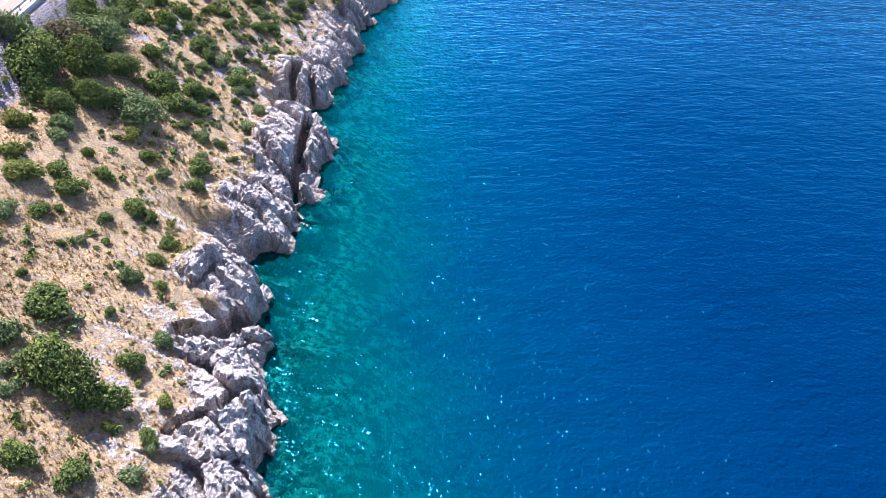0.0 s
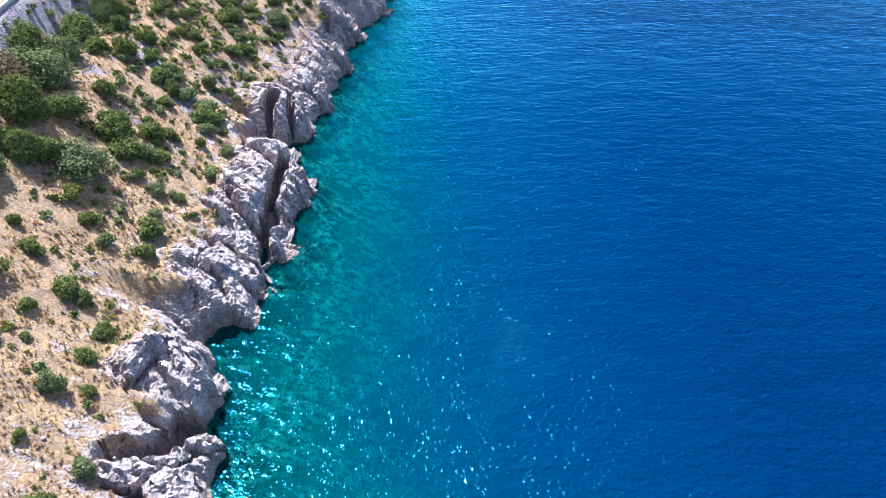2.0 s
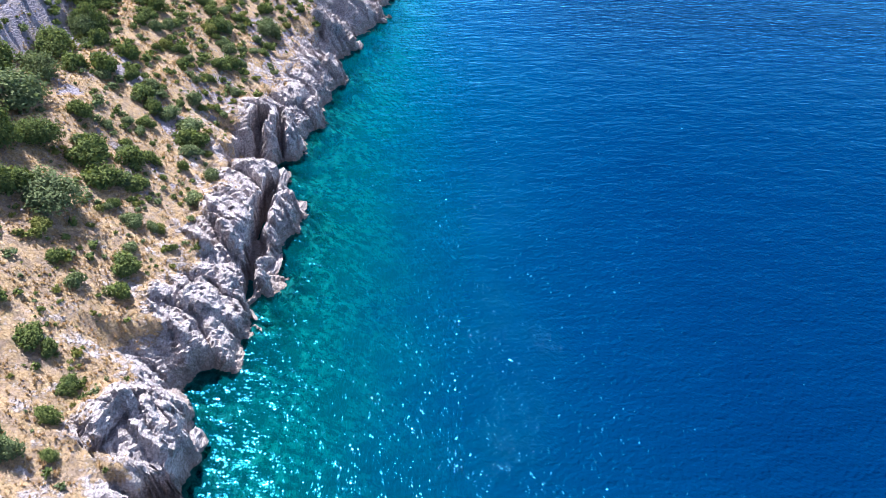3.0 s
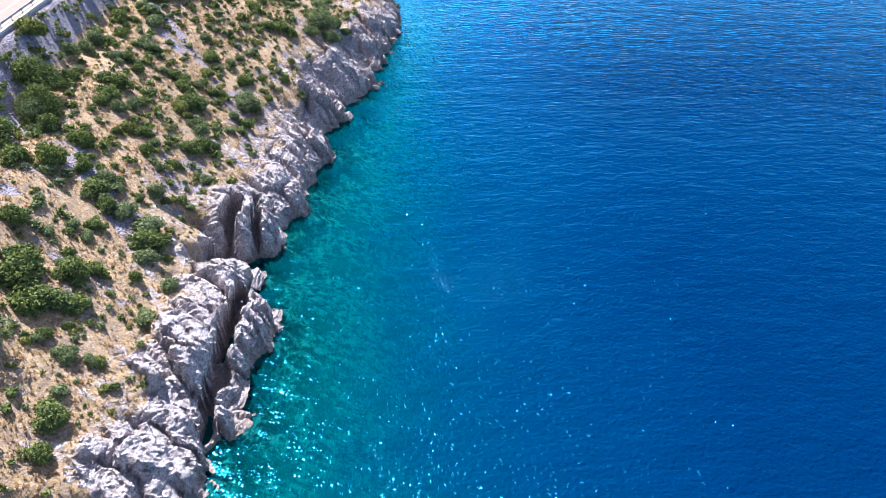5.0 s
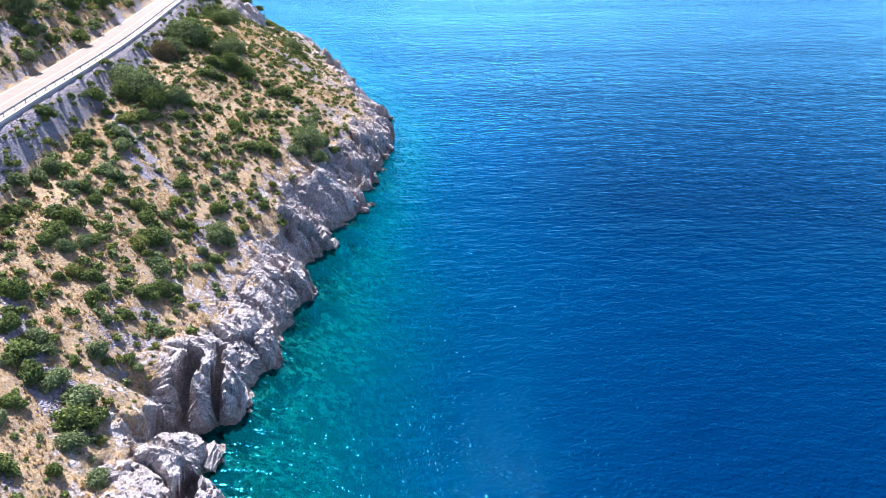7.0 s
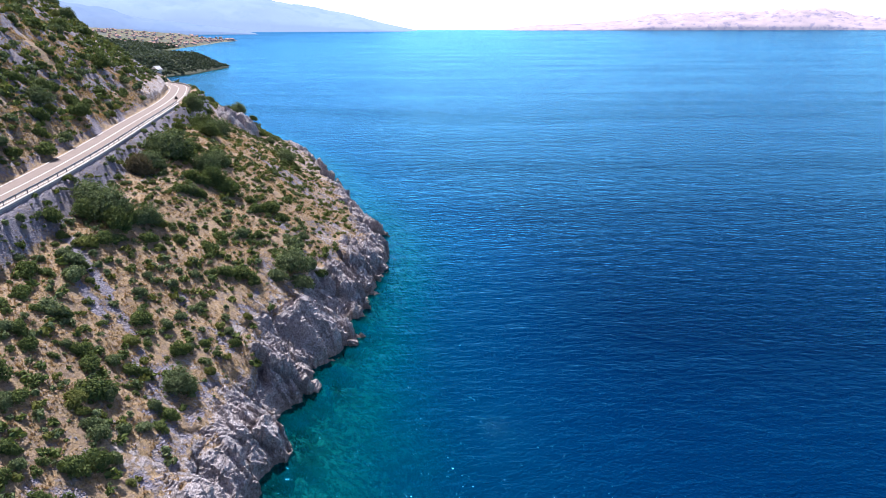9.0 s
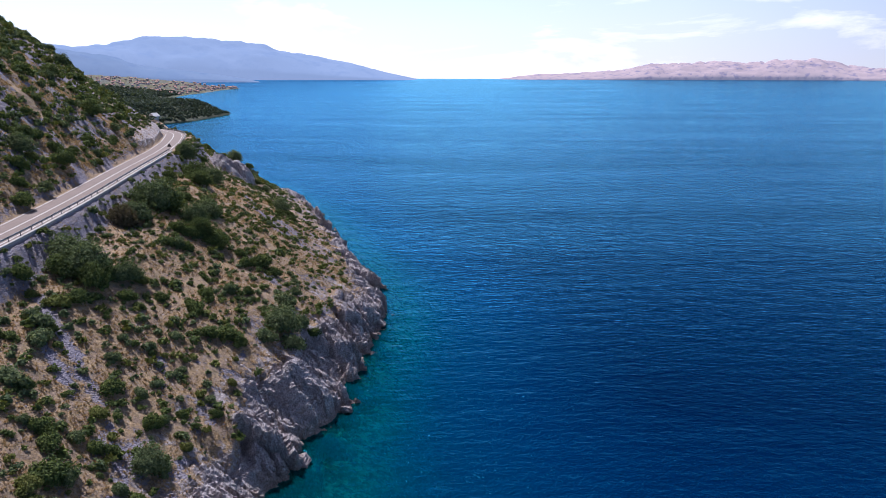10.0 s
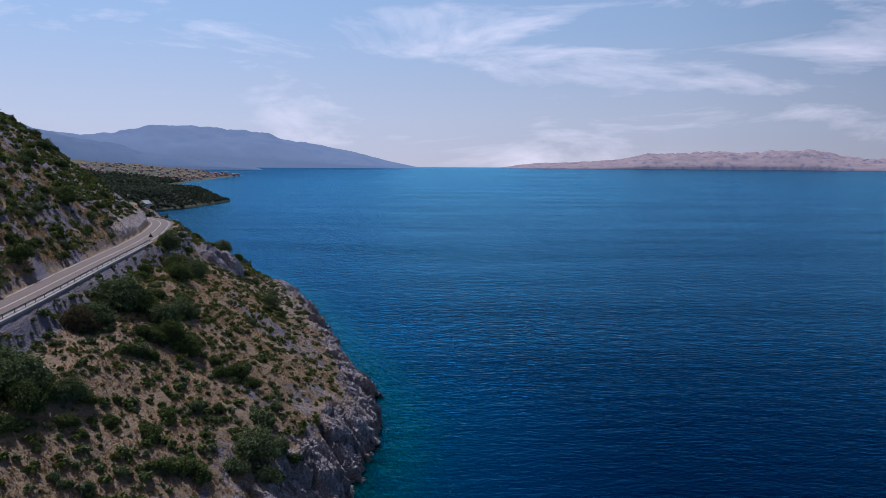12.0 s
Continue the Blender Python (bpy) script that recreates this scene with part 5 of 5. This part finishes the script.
def boulder_mesh(seed):
    """A weathered, split block of limestone of unit radius."""
    rng = random.Random(seed)
    bm = bmesh.new()
    for k in range(17):
        v = Vector((rng.gauss(0, 1), rng.gauss(0, 1), rng.gauss(0, 1))).normalized()
        bm.verts.new(v * rng.uniform(0.8, 1.1))
    bmesh.ops.convex_hull(bm, input=bm.verts[:])
    bmesh.ops.subdivide_edges(bm, edges=bm.edges[:], cuts=4, use_grid_fill=True)
    bmesh.ops.triangulate(bm, faces=bm.faces[:])
    for v in bm.verts:
        q = v.co * 1.9 + Vector((seed * 7.1, seed * 3.3, 0))
        d = noise.voronoi(Vector((q.x, q.y * 0.6, q.z)), distance_metric="DISTANCE", exponent=2.5)[0]
        crack = min(1.0, (d[1] - d[0]) / 0.15)
        v.co *= 0.95 - 0.14 * (1 - crack) + 0.12 * noise.fractal(q * 0.7, 0.8, 2.0, 4) + 0.06 * noise.noise(q * 5)
    me = bpy.data.meshes.new("boulder")
    bm.to_mesh(me)
    bm.free()
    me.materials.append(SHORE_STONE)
    return me


def make_shore_stone():
    m, nt, b, ln = material("shore_limestone")
    pos = nt.nodes.new("ShaderNodeNewGeometry").outputs["Position"]
    col, height = limestone(nt, pos)
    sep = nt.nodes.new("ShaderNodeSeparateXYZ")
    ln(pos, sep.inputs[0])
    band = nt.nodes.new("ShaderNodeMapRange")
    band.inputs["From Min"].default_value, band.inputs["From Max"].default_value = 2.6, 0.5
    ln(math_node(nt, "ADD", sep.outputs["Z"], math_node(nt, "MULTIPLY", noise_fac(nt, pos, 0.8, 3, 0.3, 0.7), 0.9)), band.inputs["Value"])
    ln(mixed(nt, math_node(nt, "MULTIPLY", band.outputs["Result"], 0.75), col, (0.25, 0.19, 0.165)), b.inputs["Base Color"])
    ln(bumped(nt, height, 1.0, 0.25), b.inputs["Normal"])
    b.inputs["Roughness"].default_value = 0.9
    return m


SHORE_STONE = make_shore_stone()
# x, y, height of the middle, half sizes, turn
BOULDERS = [(-22.2, 84.8, -0.75, 1.3, 1.1, 0.7, 40), (-25.2, 137.6, 0.7, 1.6, 2.9, 1.7, 12), (-24.4, 149.6, 1.0, 1.1, 3.6, 1.5, 18),
            (-24.0, 80.3, 0.7, 1.5, 2.3, 1.6, 0), (-24.8, 132.0, 0.8, 1.0, 1.1, 1.0, 50), (-21.0, 127.5, 0.3, 1.5, 3.4, 0.9, -12), (-21.8, 112.0, 0.5, 1.2, 4.2, 1.0, -8), (-12.2, 271.0, 0.4, 1.8, 2.6, 1.6, 25),
            (-14.6, 222.5, 0.4, 1.6, 1.8, 1.1, 40), (-19.0, 203.0, 0.5, 1.6, 2.2, 1.3, 10), (-9.3, 280.5, -0.3, 0.9, 0.8, 0.5, 0), (-19.4, 57.5, 0.4, 1.1, 3.4, 1.2, -6)]


def make_boulders():
    meshes = [boulder_mesh(k) for k in range(4)]
    for k, (x, y, z, rx, ry, rz, turn) in enumerate(BOULDERS):
        ob = new("boulder", meshes[k % 4])
        ob.matrix_basis = pose(x, y, z, 0, 8, turn) @ Matrix.Diagonal((rx, ry, rz, 1))
        tagged(ob, "brown-stained limestone boulder standing in the shallow water" if z < 0.6 else "large pale limestone boulder on the waterline", "boulder", "boulders along the shore")


def make_sign():
    """A warning triangle on a post, seen from behind, where the guardrail ends."""
    root = tagged(new("road_sign"), "dark triangular road sign on a steel post beside the guardrail", "road sign")
    bm = bmesh.new()
    bmesh.ops.create_cone(bm, segments=10, radius1=0.05, radius2=0.05, depth=2.4, cap_ends=True, matrix=Matrix.Translation((0, 0, 0.9)))
    part("post", bm, STEEL, root)
    bm = bmesh.new()
    bmesh.ops.create_cone(bm, segments=3, radius1=0.85, radius2=0.85, depth=0.05, cap_ends=True,
                          matrix=Matrix.Translation((0, -0.08, 1.55)) @ pose(0, 0, 0, 90, 0, 0))
    bmesh.ops.bevel(bm, geom=[e for e in bm.edges if abs(e.calc_length() - 0.05) < 0.005], offset=0.08, segments=3, affect="EDGES")
    part("plate", bm, SIGN_BACK, root, "dark grey triangular plate")
    root.matrix_basis = pose(-87.4, 346.4, 36.0, 0, 0, 18)


SIGN_BACK = plain("dull_sign_back", (0.085, 0.07, 0.068), 0.6, 0.3, scale=4)
make_guardrail()
make_sign()
make_markings()
make_boulders()

# ---- far town and the white house by the road ----
WALLS = [plain("pale_render", (0.70, 0.64, 0.64), 0.9, scale=0.3), plain("cream_render", (0.55, 0.46, 0.43), 0.9, scale=0.3), plain("white_render", (0.78, 0.77, 0.75), 0.9, scale=0.3)]
TILES = plain("clay_tiles", (0.55, 0.31, 0.25), 0.9, scale=0.6)
DARK = plain("dark_opening", (0.04, 0.045, 0.05), 0.4, scale=1.0)


def box_bm(sx, sy, z0, z1):
    bm = bmesh.new()
    bmesh.ops.create_cube(bm, size=1.0, matrix=Matrix.Translation((0, 0, (z0 + z1) / 2)) @ Matrix.Diagonal((sx, sy, z1 - z0, 1)))
    return bm


def roof_bm(sx, sy, z, h):
    """A gabled roof with eaves."""
    bm = bmesh.new()
    a, b = sx / 2 + 0.5, sy / 2 + 0.5
    v = [bm.verts.new(c) for c in ((-a, -b, z), (a, -b, z), (a, b, z), (-a, b, z), (-a, 0, z + h), (a, 0, z + h), (-a, -b, z - 0.25), (a, -b, z - 0.25), (a, b, z - 0.25), (-a, b, z - 0.25))]
    for f in ((0, 1, 5, 4), (2, 3, 4, 5), (0, 4, 3), (1, 2, 5), (6, 7, 1, 0), (7, 8, 2, 1), (8, 9, 3, 2), (9, 6, 0, 3), (9, 8, 7, 6)):
        bm.faces.new([v[i] for i in f])
    bmesh.ops.recalc_face_normals(bm, faces=bm.faces)
    return bm


def make_house(sx, sy, high, wall_mat, label, group=""):
    root = tagged(new("house"), label, "house", group)
    part("wall", box_bm(sx, sy, -3, high), wall_mat, root)
    part("roof", roof_bm(sx, sy, high, sy * 0.28), TILES, root)
    for k in range(3):
        for lvl in range(2):
            bm = box_bm(1.4, 0.2, high * (0.18 + 0.45 * lvl), high * (0.18 + 0.45 * lvl) + 1.6)
            w = part("window", bm, DARK, root)
            w.location = ((k - 1) * sx * 0.3, -sy / 2 - 0.02, 0)
    return root


def make_town():
    rng = random.Random(11)
    kinds = [make_house(12, 9, 7, WALLS[0], "pale rendered house with clay-tiled roof in the far town", "houses of the far town"),
             make_house(13, 9, 8, WALLS[1], "cream apartment house with clay-tiled roof in the far town", "houses of the far town"),
             make_house(10, 9, 6, WALLS[2], "small white house with clay-tiled roof in the far town", "houses of the far town"),
             make_house(18, 10, 8, WALLS[0], "long pale building with clay-tiled roof in the far town", "houses of the far town")]
    used = [False] * 4
    for k in range(290):
        y = rng.uniform(2500, 3300)
        x = float(coast_x(np.array([y]))[0]) - 12 - 560 * rng.random() ** 1.3
        z = land_at(x, y) + float(smooth(2600, 4900, np.array([math.hypot(x, y)]))[0]) * 46
        i = rng.choice((0, 0, 1, 2, 2, 3))
        m = pose(x, y, z, 0, 0, rng.choice((0, 15, -20, 90, 70)) + rng.uniform(-8, 8))
        if used[i]:
            ob = copy_thing(kinds[i], m)
        else:
            ob, used[i] = kinds[i], True
            ob.matrix_basis = m
        ob.scale = (0.7, 0.7, 0.7 * rng.uniform(0.8, 1.2))


make_town()


def make_white_house():
    root = tagged(new("house"), "small white gabled building with dark doorway above the bay", "house")
    part("wall", box_bm(4.6, 3.4, -2.0, 1.3), WALLS[2], root)
    part("roof", roof_bm(4.6, 3.4, 1.3, 1.9), WALLS[2], root)
    # a dark box on the gable stands for the shade inside the doorway
    d = part("doorway_shade", box_bm(0.2, 1.3, 0.0, 2.0), DARK, root, "dark box for the shade in the open doorway")
    d.location = (-2.32, 0.3, 0)
    root.matrix_basis = pose(-158, 524, land_at(-158, 524), 0, 0, 75)


make_white_house()
